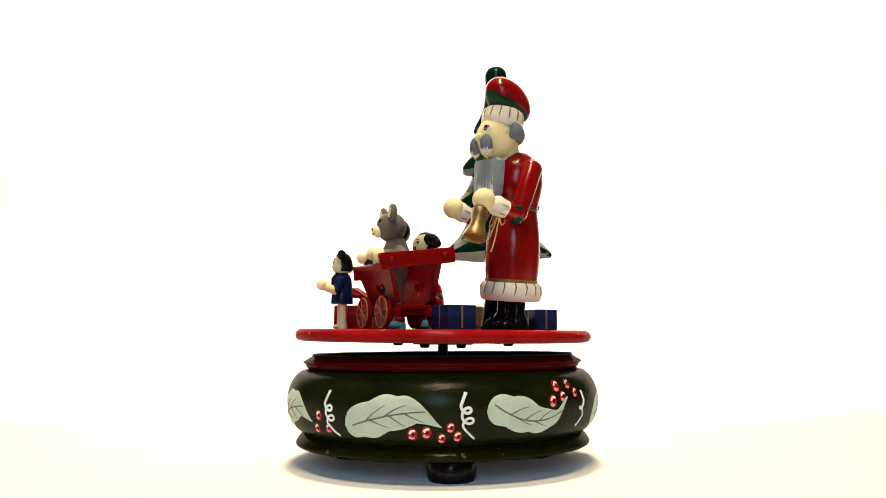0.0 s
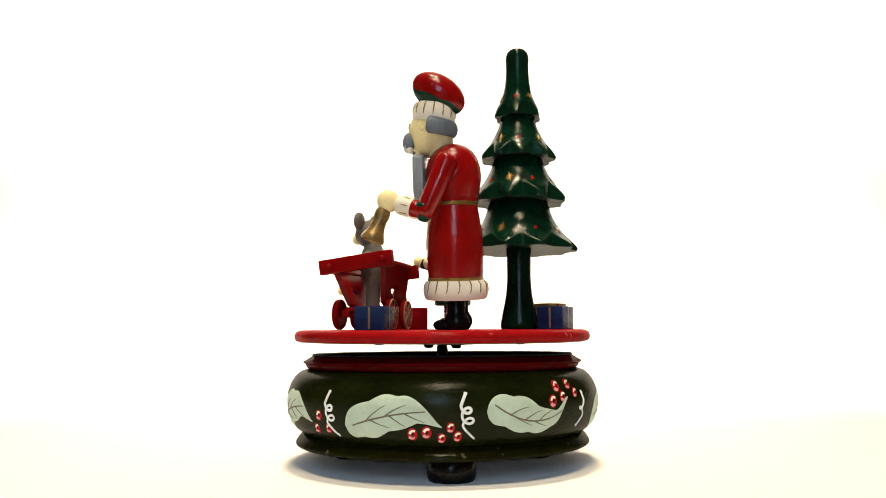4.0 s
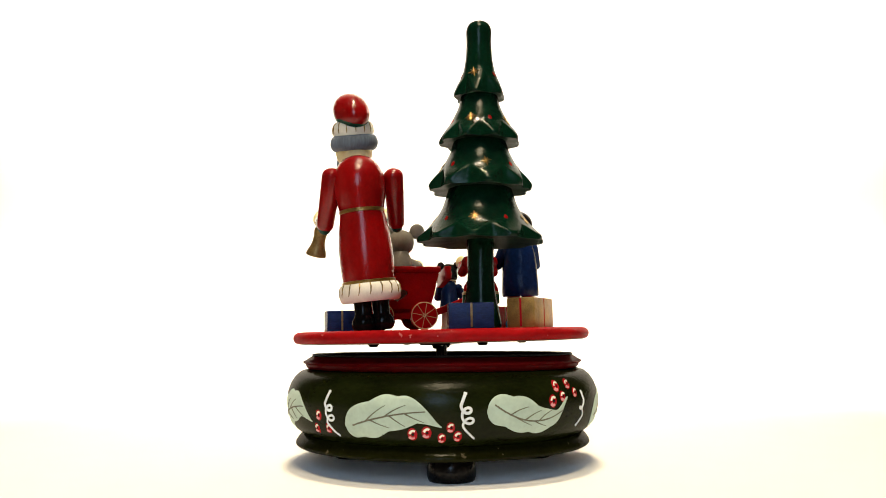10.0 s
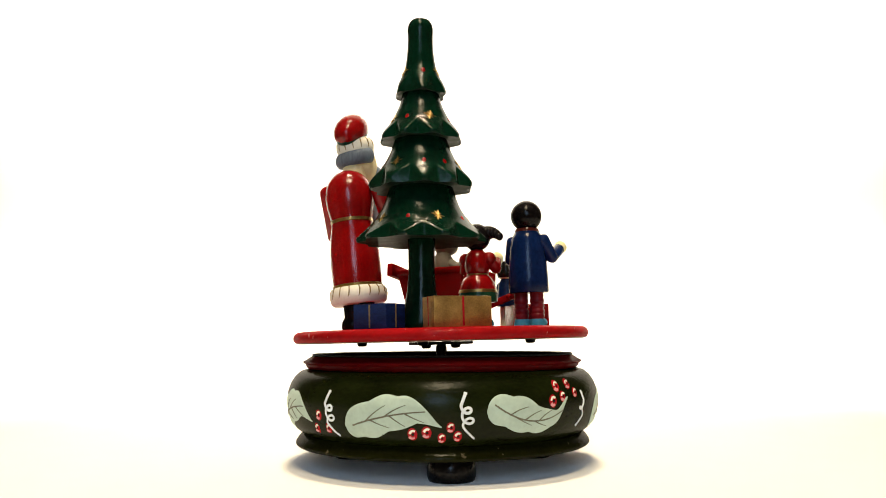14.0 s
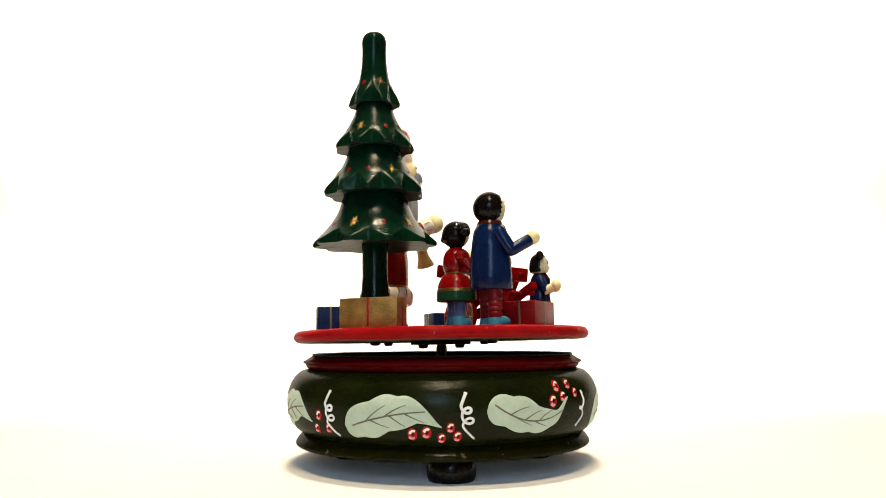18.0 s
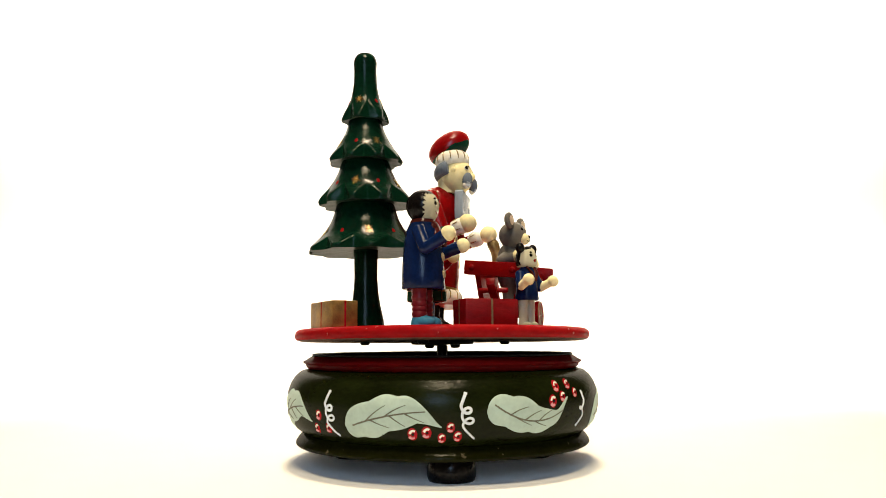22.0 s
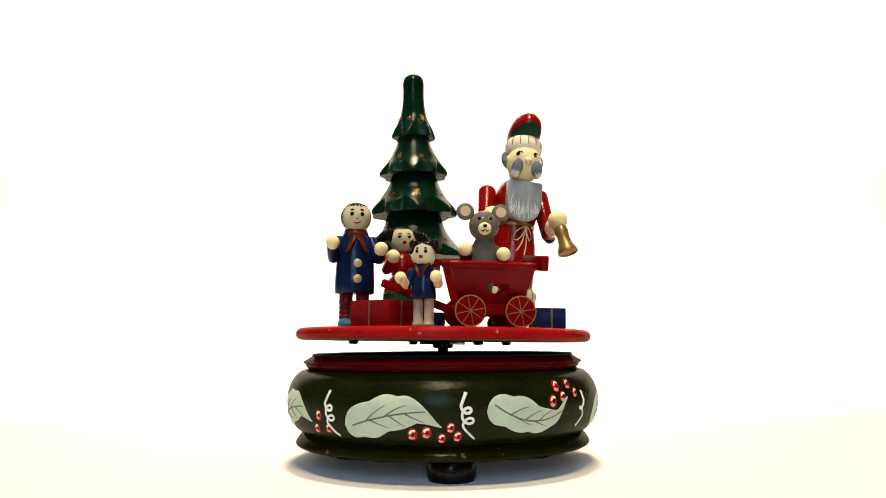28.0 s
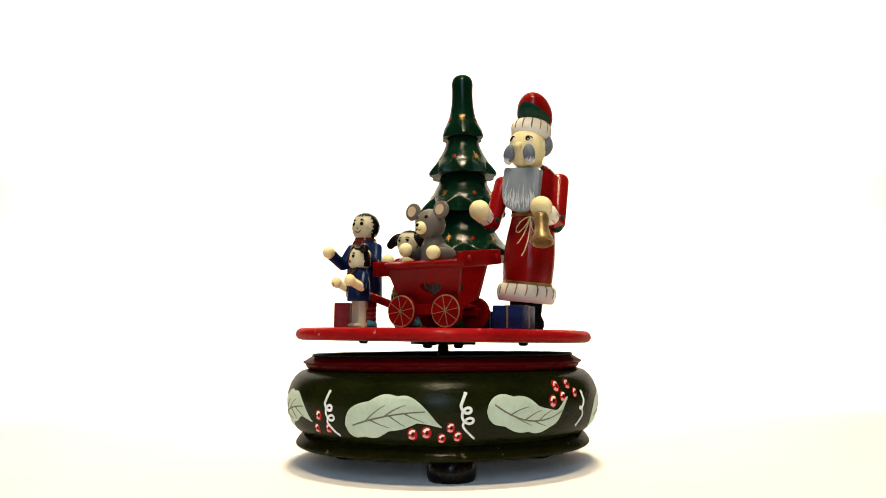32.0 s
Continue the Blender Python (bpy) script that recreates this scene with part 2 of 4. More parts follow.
def patch(bm, plan, centre, mat, off=0.12, rows=5):
    """A flat painted patch laid on the belly: outline (deg, z) shrunk to its centre in rows."""
    loops = []
    for k in range(rows + 1):
        f = 1 - k / rows * 0.999
        loops.append([on_body(centre[0] + (d - centre[0]) * f, centre[1] + (z - centre[1]) * f, off if k else off * 0.2) for d, z in plan])
    rings(bm, loops, mat)


def stroke(bm, pts, w0, w1, mat, off=0.26):
    """A brush stroke along (deg, z) points, thinning from w0 to w1 millimetres."""
    n = len(pts)
    loops = []
    for i, (d, z) in enumerate(pts):
        p = on_body(d, z, off)
        a, b = on_body(*pts[max(i - 1, 0)], off), on_body(*pts[min(i + 1, n - 1)], off)
        out = Vector((p.x, p.y, 0)).normalized()
        side = (b - a).cross(out).normalized()
        w = (w0 + (w1 - w0) * i / (n - 1)) / 2
        loops.append([p + side * w - out * 0.1, p + side * w * 0.6 + out * 0.06, p - side * w * 0.6 + out * 0.06, p - side * w - out * 0.1])
    rings(bm, loops, mat)


def curve_pts(a, b, bend, n=12):
    (x0, y0), (x1, y1) = a, b
    return [(x0 + (x1 - x0) * t + bend[0] * 4 * t * (1 - t), y0 + (y1 - y0) * t + bend[1] * 4 * t * (1 - t)) for t in [i / (n - 1) for i in range(n)]]


def smooth(t, knots):
    """A soft curve through evenly spaced heights."""
    n = len(knots) - 1
    i = min(int(t * n), n - 1)
    f = t * n - i
    a, b = knots[i], knots[i + 1]
    p, q = knots[max(i - 1, 0)], knots[min(i + 2, n)]
    return 0.5 * (2 * a + (b - p) * f + (2 * p - 5 * a + 4 * b - q) * f * f + (3 * a - p - 3 * b + q) * f ** 3)


def painted_leaf(box, turn, kind):
    """One sage leaf: upper and lower edge with lobes, then its veins."""
    if kind == 0:
        d0, d1 = -32.6, -0.2
        hi, lo = (25.6, 28.0, 30.4, 31.6, 31.0, 27.6, 20.8), (17.0, 16.4, 17.0, 19.0, 20.8, 21.9, 20.6)
    else:
        d0, d1 = 13.6, 45.0
        hi, lo = (29.8, 31.2, 30.8, 29.0, 25.8, 25.4, 29.6), (22.6, 20.4, 18.6, 17.6, 18.0, 20.4, 29.0)
    n = 60
    bm = shape()
    upper, lower = [], []
    for i in range(n + 1):
        t = i / n
        d = d0 + (d1 - d0) * t
        end = math.sqrt(max(0, 1 - (1 - t / 0.09) ** 2)) if t < 0.09 else 1
        h, g = smooth(t, hi), smooth(t, lo)
        mid = (h + g) / 2
        keep = min(1, (1 - t) * 4)
        h, g = mid + (h - mid) * end + 0.9 * keep * (abs(math.sin(t * 11)) - 0.6), mid + (g - mid) * end - 0.8 * keep * (abs(math.sin(t * 11 + 1)) - 0.6)
        upper.append((d, h)), lower.append((d, min(g, h)))
    loops = []
    for k in range(19):
        f = k / 18
        loops.append([on_body(u[0] + turn, l[1] + (u[1] - l[1]) * f, 0.0 if k in (0, 18) else 0.2) for u, l in zip(upper, lower)])
    rings(bm, loops, 0, closed=False)
    leaf = part("painted_leaf", bm, SAGE, box, "sage-green painted leaf with grey veins")
    bm = shape()
    if kind == 0:
        mid = curve_pts((d0 + 3, 20.8), (d1 - 5, 26.0), (0, 1.0), 16)
        side = ((3, 7, 5.6), (7, 7, 4.0), (4, 6.4, -2.6), (8, 5, -3.6), (11, 6, -3.0))
    else:
        mid = curve_pts((d0 + 2.6, 28.0), (d1 - 2.5, 25.0), (0, -4.6), 16)
        side = ((3, 6.4, 2.4), (6, 6, 3.0), (9, 5, 3.4), (4, 6, -3.2), (8, 5, -2.0))
    mid = [(d + turn, z) for d, z in mid]
    stroke(bm, mid, 0.7, 0.45, 0)
    for i, du, dz in side:
        a = mid[i]
        stroke(bm, curve_pts(a, (a[0] + du, a[1] + dz), (0, 0.4 if dz > 0 else -0.2), 8), 0.55, 0.2, 0, 0.28)
    part("leaf_vein", bm, VEIN, leaf)


def painted_berry(box, deg, z, r):
    bm = shape()
    k = 0.9
    plan = [(deg + r * 0.9 * math.cos(a) * k, z + r * 1.15 * math.sin(a)) for a in [i * math.pi / 10 for i in range(20)]]
    patch(bm, plan, (deg, z), 0, 0.16, 3)
    b = part("painted_berry", bm, ROSE, box)
    bm = shape()
    stroke(bm, curve_pts((deg - 0.45 * r, z + 0.1 * r), (deg + 0.45 * r, z + 0.5 * r), (0, 0.35 * r), 8), 0.5 * r, 0.4 * r, 0, 0.26)
    stroke(bm, curve_pts((deg - 0.5 * r, z - 0.4 * r), (deg + 0.3 * r, z - 0.6 * r), (0, -0.2 * r), 8), 0.7 * r, 0.4 * r, 1, 0.26)
    stroke(bm, curve_pts((deg - 0.12 * r, z - 0.05 * r), (deg + 0.3 * r, z + 0.05 * r), (0, 0), 6), 0.55 * r, 0.5 * r, 2, 0.3)
    part("berry_highlight", bm, [IVORY, BLUSH, BLACK], b)


def painted_curl(box, deg, z, flip, turns=2, size=1.0):
    bm = shape()
    pts = []
    for i in range(110):
        t = i / 109
        u = min(1, max(0, (t - 0.16) / 0.62))
        an = u * math.pi * 2 * turns
        x = 1.7 * (1 - math.cos(an)) * (0.8 + 0.25 * u) - 1.4 + 0.6 * u
        y = 3.6 - 7.0 * u - 1.7 * math.sin(an)
        x += 1.6 * max(0, 0.16 - t) / 0.16 + 4.0 * (max(0, t - 0.78) / 0.22) ** 1.3
        y += 4.4 * max(0, 0.16 - t) / 0.16 - 4.6 * max(0, t - 0.78) / 0.22
        pts.append((deg + flip * x * size, z + y * size))
    stroke(bm, pts, 1.15, 0.7, 0, 0.2)
    part("painted_curl", bm, BRUSH, box, "white painted tendril curl")


def chip(bm, beyond, depth):
    """Small dents in an edge that lies further out than `beyond`."""
    for v in bm.verts:
        r = math.hypot(v.co.x, v.co.y)
        if r > beyond:
            dent = max(0.0, noise.noise(v.co * 0.45) - 0.15) + 0.35 * max(0.0, noise.noise(v.co * 1.4) - 0.2)
            v.co.x, v.co.y = v.co.x * (1 - dent * depth / r * 2), v.co.y * (1 - dent * depth / r * 2)


def music_box():
    box = empty("music_box", 0, 0, 0)
    tagged(box, "round dark olive-green wooden music box base painted with leaves and berries", "music box")
    bm = shape()
    lathe(bm, [(0, 12.0)] + BODY_PROF + [(50, 38.9), (0, 38.9)], 0, seg=128)
    part("body", bm, OLIVE, box, "bulging dark olive-green painted body", 50)
    bm = shape()
    lathe(bm, [(52.0, 34), (55.2, 38.5), (56.7, 39.2), (57.2, 39.9), (57.4, 40.7), (58.1, 41.0), (58.4, 41.5), (58.1, 42.0), (57.2, 42.3), (56.2, 43.0), (55.2, 43.7), (54.6, 43.9), (53.4, 43.9), (52.2, 43.6), (51.6, 42.6), (51.6, 36)], 0, seg=240)
    chip(bm, 56.5, 0.25)
    part("rim_ring", bm, PLUM, box, "dark red painted rim ring", 50)
    bm = shape()
    lathe(bm, [(0, 39.2), (51.4, 39.2), (51.4, 43.4), (53.4, 44.0), (54.7, 44.1), (54.9, 44.5), (54.3, 44.8), (51.0, 44.4), (50.8, 39.8), (0, 39.8)], 0, seg=96)
    part("inside_lining", bm, FELT, box, "black hollow inside")
    bm = shape()
    lathe(bm, [(0, 8.4), (58.6, 8.4), (60.2, 8.6), (60.7, 9.2), (60.6, 10.0), (59.9, 11.1), (58.9, 12.3), (57.9, 13.1), (57.2, 13.6), (0, 13.6)], 0, seg=240)
    chip(bm, 58.4, 0.35)
    part("plinth", bm, WORN, box, "chipped dark green foot moulding", 50)
    for a in (-86, 17.5, 162):
        bm = shape()
        x, y = (44.1 if a < 0 else 40.0) * math.cos(radians(a)), (44.1 if a < 0 else 40.0) * math.sin(radians(a))
        lathe(bm, [(0, TABLE), (6.4, TABLE), (7.9, TABLE + 1.0), (8.8, TABLE + 3.4), (8.9, TABLE + 6.0), (8.4, TABLE + 8.6), (7.4, 9.0), (0, 9.0)], 0, Matrix.Translation((x, y, 0)), 40)
        part("bun_foot", bm, BLACK, box, "black turned bun foot")
    for turn in (-48.5, 0, 97, 187, 266):
        painted_leaf(box, turn, 0)
    for turn in (0, 97, 187):
        painted_leaf(box, turn, 1)
    for t in (0, 97, 187):
        for d, z, r in ((-9.5, 18.3, 1.9), (-5.0, 18.9, 1.9), (-0.3, 16.9, 1.6), (2.5, 20.6, 1.6), (4.7, 17.5, 1.7)):
            painted_berry(box, d + t, z, r)
        for d, z, r in ((40.4, 33.4, 1.9), (46.6, 33.9, 1.7), (37.8, 28.3, 2.0), (42.6, 29.7, 1.7), (49.7, 30.7, 1.6)):
            painted_berry(box, d + t, z, r)
        painted_curl(box, 7 + t, 24.5, 1)
        painted_curl(box, 54 + t, 24.8, -1, 1, 0.8)
    for d, z, r in ((-44.5, 23.4, 1.7), (-46.7, 18.6, 1.6), (-40.5, 19.0, 1.6)):
        painted_berry(box, d, z, r)
    for d in (-39.5, 241):
        painted_curl(box, d, 24.5, 1)


music_box()

# ---- the turning disc ----


def turntable():
    tt = empty("turntable", 0, 0, TOP)
    tagged(tt, "glossy red painted wooden disc turning on the music box", "turntable")
    h = -5.0
    bm = shape()
    prof = [(0, h), (59.6, h), (61.2, h + 0.5), (62.0, h + 1.7), (62.1, h + 2.8), (61.6, h + 4.0), (60.4, h + 4.8), (58.8, 0), (0, 0)]
    lathe(bm, prof, 0, seg=240)
    chip(bm, 59.0, 0.30)
    bm.normal_update()
    for f in bm.faces:
        if f.normal.z < -0.9:
            f.material_index = 1
    part("disc", bm, [DISC, BARE], tt, "", 50)
    bm = shape()
    rbox(bm, 25, 13, 1.3, 0, Matrix.Translation((0, 0, h - 1.4)), 0.3)
    part("hub_plate", bm, STEEL, tt, "black metal mounting plate")
    bm = shape()
    lathe(bm, [(0, h - 10.5), (2.1, h - 10.5), (2.1, h - 1.2), (0, h - 1.2)], 0, seg=24)
    for i in range(8):
        a = i * math.pi / 4
        rbox(bm, 0.6, 0.6, 8, 0, Matrix.Translation((2.0 * math.cos(a), 2.0 * math.sin(a), h - 10)), 0.1)
    part("shaft", bm, STEEL, tt, "dark ribbed winding shaft")
    for x, y in ((-7.8, 0), (7.8, 0), (25, 22), (26, -22), (-22, 32), (-18, -20)):
        bm = shape()
        z = h - 1.4 if abs(y) < 1 else h
        lathe(bm, [(0, z - 1.6), (1.6, z - 1.5), (2.1, z - 0.9), (2.2, z + 0.1), (0, z + 0.1)], 0, Matrix.Translation((x, y, 0)), 20)
        part("screw_head", bm, STEEL, tt)
    rides(tt, 0, 0)


turntable()

# ---- the tree ----
TREE = (25.0, 21.5)


def tree():
    tr = empty("toy_tree", *TREE, TOP)
    tagged(tr, "dark green carved wooden fir tree with painted gold stars", "toy tree")
    bm = shape()
    lathe(bm, [(0, 0), (7.5, 0), (8.0, 0.8), (8.0, 2.6), (7.3, 6.5), (6.4, 10.5), (5.6, 15.5), (5.1, 22), (5.2, 30), (5.4, 36), (0, 36)], 0, seg=40)
    part("trunk", bm, PINE, tr, "turned dark green trunk flaring at the foot")
    # tiers: rim height, skin as (radius, height over the rim), share and inward slope of the cuts, where the cuts are
    spec = ((33.5, [(25, 0.0), (25.4, 0.8), (25.1, 1.8), (22.7, 3.9), (19.6, 7.0), (16.9, 10.6), (14.9, 14.3), (13.1, 19.6), (11.7, 24.0)], 0.87, 0.22, [21 + 36 * i for i in range(10)]),
            (54.2, [(20.2, 0.0), (20.6, 0.9), (20.7, 2.0), (19.3, 4.2), (16.3, 7.6), (14.1, 11.0), (12.3, 14.6), (10.9, 18.4), (9.7, 22.0)], 0.86, 0.22, [-4, 42, 75, 108, 143, 182, 230, 275, 311]),
            (73.4, [(16.2, 0.0), (16.6, 0.8), (16.4, 1.8), (14.9, 4.0), (12.1, 7.6), (10.1, 11.4), (8.5, 15.0), (7.3, 19.6)], 0.86, 0.22, [11, 50, 95, 139, 178, 216, 254, 292, 331]),
            (92.2, [(10.45, 0.0), (10.85, 0.7), (10.65, 1.5), (9.45, 4.4), (7.95, 7.2), (6.65, 10.4), (5.95, 13.6), (5.4, 17.5), (5.15, 22.0), (5.15, 25.0), (5.3, 27.2), (5.05, 29.0), (4.35, 30.6), (3.05, 31.7), (1.2, 32.1), (0.02, 32.2)], 0.82, 0.18, [30, 91, 150, 210, 270, 331]))
    for k, (z0, prof, share, slope, cuts) in enumerate(spec):
        bm = shape()
        seg = 300
        rt = max(r for r, z in prof)
        count = 8 * (len(prof) - 1)
        fine = [(smooth(j / count, [q[0] for q in prof]), smooth(j / count, [q[1] for q in prof])) for j in range(count + 1)]
        loops = [[(0.02 * math.cos(2 * math.pi * i / seg), 0.02 * math.sin(2 * math.pi * i / seg), z0 + 1.6) for i in range(seg)]]
        for r, z in fine:
            lp = []
            for i in range(seg):
                a = 360 * i / seg
                # the nearest cut and half the way to the next one on that side
                gaps = [((a - c + 180) % 360 - 180, j) for j, c in enumerate(cuts)]
                g, j = min(gaps, key=lambda q: abs(q[0]))
                other = cuts[(j + (1 if g >= 0 else -1)) % len(cuts)]
                half = radians(abs((other - cuts[j] + 180) % 360 - 180) / 2)
                u = math.sqrt(radians(abs(g)) ** 2 + 0.0012)
                # flat carved facet from the crease of the cut to the tip
                ri = rt * share - slope * min(z, 9) + 3 * max(z - 9, 0)
                tx, ty = (rt + 0.9) * math.cos(half), (rt + 0.9) * math.sin(half)
                star = ri * ty / (ty * math.cos(u) - (tx - ri) * math.sin(u)) if u < half else rt + 0.9
                # the cut leaves a worn, rounded edge
                soft = 0.5
                gap = max(soft - abs(r - star), 0) / soft
                q = min(r, star) - gap * gap * soft * 0.25
                lp.append((q * math.cos(radians(a)), q * math.sin(radians(a)), z0 + z))
            loops.append(lp)
        rings(bm, loops, 0)
        bm.normal_update()
        for f in bm.faces:
            if abs(f.normal.z) > 0.8 and f.calc_center_median().z < z0 + 1.62:
                f.material_index = 1
        tier = part("tier", bm, [PINE, UNDER], tr, "carved tier with pointed petal edge", 30)

        def bell(z):
            return float(np.interp(z, [q[1] for q in prof], [q[0] for q in prof]))

        def mark(deg, z, d, e):
            """A point d right and e up of (deg, z) on the tier's skin."""
            r = bell(z + e) + 0.12
            a = radians(deg) + d / max(bell(z), 1)
            return Vector((r * math.cos(a), r * math.sin(a), z0 + z + e))

        zs = {0: 8.2, 1: 9.1, 2: 8.1, 3: 9.0}[k]
        stars = ((3, 74, 145, 215, 283), (18, 125, 203, 292), (-7, 72, 165, 268), (-7, 119, 235))[k]
        dots = ((-33, 40, 110, 179, 250), (59, 90, 161, 257, 328), (29, 122, 217, 307), (63, 182, 298))[k]
        for i, deg in enumerate(stars):
            bm = shape()
            for j in range(8):
                an = j * math.pi / 4 + 0.2 + 0.3 * i
                ln = (2.5, 1.7, 2.2, 1.9)[(j + i) % 4]
                p = [mark(deg, zs, ln * f * math.cos(an), ln * f * math.sin(an)) for f in (0, 0.35, 0.7, 1)]
                sweep(bm, p, [0.32, 0.28, 0.22, 0.1], 0, 6, 0.5)
            part("painted_star", bm, GOLD, tier, "gold painted star")
        for deg in dots:
            bm = shape()
            p = mark(deg, zs - 0.4, 0, 0)
            out = Vector((p.x, p.y, 0)).normalized()
            ball(bm, p - out * 0.1, 0.7, 0, aim(out + Vector((0, 0, 0.5))), 12, (0.8, 1.2, 0.12))
            part("painted_dot", bm, DEEP, tier, "red painted dot")
    rides(tr, *TREE, TOP, pose(0, 0, 0, -1.0, -0.3))


tree()

# ---- figures: each one is a single painted carving ----


def spot(bm, c, n, r, mat, tall=1.0, proud=0.18):
    """A small flat painted dot on a round head."""
    ball(bm, c, r, mat, aim(n), 12, (r, r * tall, proud))


def cap_of_hair(bm, c, r, mat, m, front, brow, nape, jag=0.12):
    """A thin painted shell over the back and top of a head, with a jagged edge; x is the face's way."""
    seg, row = 96, 56
    verts = {}

    def vert(i, j):
        if (i % seg, j) not in verts:
            th, ph = math.pi * j / row, 2 * math.pi * i / seg
            verts[(i % seg, j)] = bm.verts.new(Vector(c) + m.to_3x3() @ Vector((r * math.sin(th) * math.cos(ph), r * math.sin(th) * math.sin(ph), r * math.cos(th))))
        return verts[(i % seg, j)]

    for j in range(row):
        for i in range(seg):
            th, ph = math.pi * (j + 0.5) / row, 2 * math.pi * (i + 0.5) / seg
            x, z = math.sin(th) * math.cos(ph), math.cos(th)
            lock = jag * (abs((i * 0.23) % 1 - 0.5) * 2 - 0.5) * (1.2 + math.sin(i * 0.41))
            edge = jag * (abs((j * 0.19) % 1 - 0.5) * 2 - 0.5) * (1.3 + math.sin(j * 1.1))
            if (x + edge > front and z + lock < brow) or z < nape:
                continue
            q = [vert(i, j), vert(i + 1, j), vert(i + 1, j + 1), vert(i, j + 1)]
            q = [v for k, v in enumerate(q) if v not in q[:k]]
            f = bm.faces.new(q if j else q)
            f.material_index = mat


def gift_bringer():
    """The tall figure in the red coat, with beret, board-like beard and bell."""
    bx, by = 26.2, -21.7
    mats = [RED, IVORY, CREAM, SLATE, BOOT, GREENBAND, GOLD, BRASS, BLACK, BEARD, BRUSH]
    R, W, C, G, K, N, Y, B, D, V, U = range(11)
    bm = shape()
    body = pose(0, 0, 0, 0, 0, -150) @ pose(0, 0, 0, -5.3)

    def P(x, y, z):
        return Vector((x - bx, y - by, z - TOP))

    # boots
    for s in (-1, 1):
        lathe(bm, [(0, 0), (3.6, 0), (4.4, 0.8), (5.1, 2.6), (4.8, 4.6), (3.8, 6.2), (3.4, 7.0), (3.6, 13), (0, 13)], K, body @ pose(-0.6, 3.7 * s, 0), 24)
        ball(bm, body @ Vector((3.2, 3.9 * s, 2.2)), 3, K, body, 24, (5.2, 3.9, 2.6))
    # coat
    lathe(bm, [(0, 12.5), (10.2, 12.5), (10.4, 19), (10.75, 23), (10.95, 28), (10.8, 34), (10.2, 40), (9.4, 45), (8.9, 48), (9.5, 51), (10.3, 55), (10.7, 58.6), (10.4, 62.2), (9.4, 65.4), (7.8, 68.0), (5.6, 70.0), (3.0, 71.1), (0, 71.4)], R, body, 48)
    lathe(bm, [(8.8, 47.3), (9.25, 47.6), (9.3, 48.8), (8.9, 49.1)], Y, body, 48)
    lathe(bm, [(10.1, 18.6), (10.75, 18.9), (10.8, 20.1), (10.2, 20.4)], Y, body, 48)
    lathe(bm, [(8, 11.8), (11.3, 11.7), (12.1, 12.6), (12.4, 15.2), (12.0, 17.9), (11.2, 19.0), (8, 19.0)], W, body, 48)
    for i in range(17):
        a = i * 2 * math.pi / 17
        p = [body @ Vector((q * math.cos(a + s), q * math.sin(a + s), z)) for q, z, s in ((11.25, 18.9, 0), (12.15, 17.5, 0.02), (12.45, 15.6, 0.0), (12.4, 14.2, -0.04))]
        sweep(bm, p, [0.3, 0.3, 0.25, 0.1], B, 6)
    # rope bow at the front of the belt: two loops and two tails lying on the coat
    def on_coat(y, z):
        r = float(np.interp(z, (19, 23, 28, 34, 40, 45, 48), (10.4, 10.75, 10.95, 10.8, 10.2, 9.4, 9.0))) + 0.15
        return body @ Vector((math.sqrt(r * r - y * y), y, z))

    for q in (((2.4, 47.4), (0.4, 46.6), (-1.8, 44.8), (-3.2, 42.4), (-3.0, 40.6), (-1.6, 40.4), (0.2, 42.2), (1.6, 44.8), (2.4, 47.4)),
              ((2.4, 47.4), (4.0, 46.6), (5.4, 44.4), (5.5, 42.0), (4.6, 41.0), (3.6, 42.6), (2.9, 45.0), (2.4, 47.4)),
              ((2.4, 47.2), (1.8, 43.6), (0.6, 39.4), (-1.0, 36.4), (-1.8, 35.6)), ((2.4, 47.2), (2.9, 42.6), (2.7, 37.0), (1.8, 32.8), (0.8, 30.6))):
        sweep(bm, [on_coat(y, z) for y, z in q], 0.26, C, 6)
    # head
    hc = body @ Vector((9.6, -1.4, 76.6))
    head = body @ pose(0, 0, 0, 0, 0, -4)
    h3 = head.to_3x3().to_4x4()
    ball(bm, hc - Vector((0, 0, 0.7)), 8, C, h3, 40, (8.0, 7.8, 9.3))
    lathe(bm, [(0, 0), (5, 0), (5, 8), (0, 8)], C, body @ pose(5, -1, 67), 24)

    def H(x, y, z):
        return hc + h3 @ Vector((x, y, z))

    ball(bm, H(7.9, 0, -1.3), 1.7, C, h3, 20, (1.8, 1.6, 1.8))
    for s in (-1, 1):
        ball(bm, H(6.9, 4.5 * s, -4.4), 3, G, h3 @ pose(0, 0, 0, 12 * s, 0, 16 * s), 24, (2.4, 2.5, 4.0))
        ball(bm, H(6.3, 5.1 * s, -7.2), 2, W, h3 @ pose(0, 0, 0, 18 * s), 16, (1.5, 1.9, 1.6))
        out = h3.to_3x3() @ Vector((6.6, 3.7 * s, 1.8))
        ball(bm, H(6.25, 3.85 * s, 1.8), 1.5, W, aim(out), 16, (1.75, 1.25, 0.5))
        ball(bm, H(6.65 + 0.22 * s, 3.85 * s - 0.55, 1.95), 0.8, D, aim(out), 16, (0.95, 1.0, 0.4))
        ball(bm, H(6.95 + 0.2 * s, 3.85 * s - 0.3, 1.75), 0.3, W, aim(out), 10, (0.28, 0.28, 0.26))
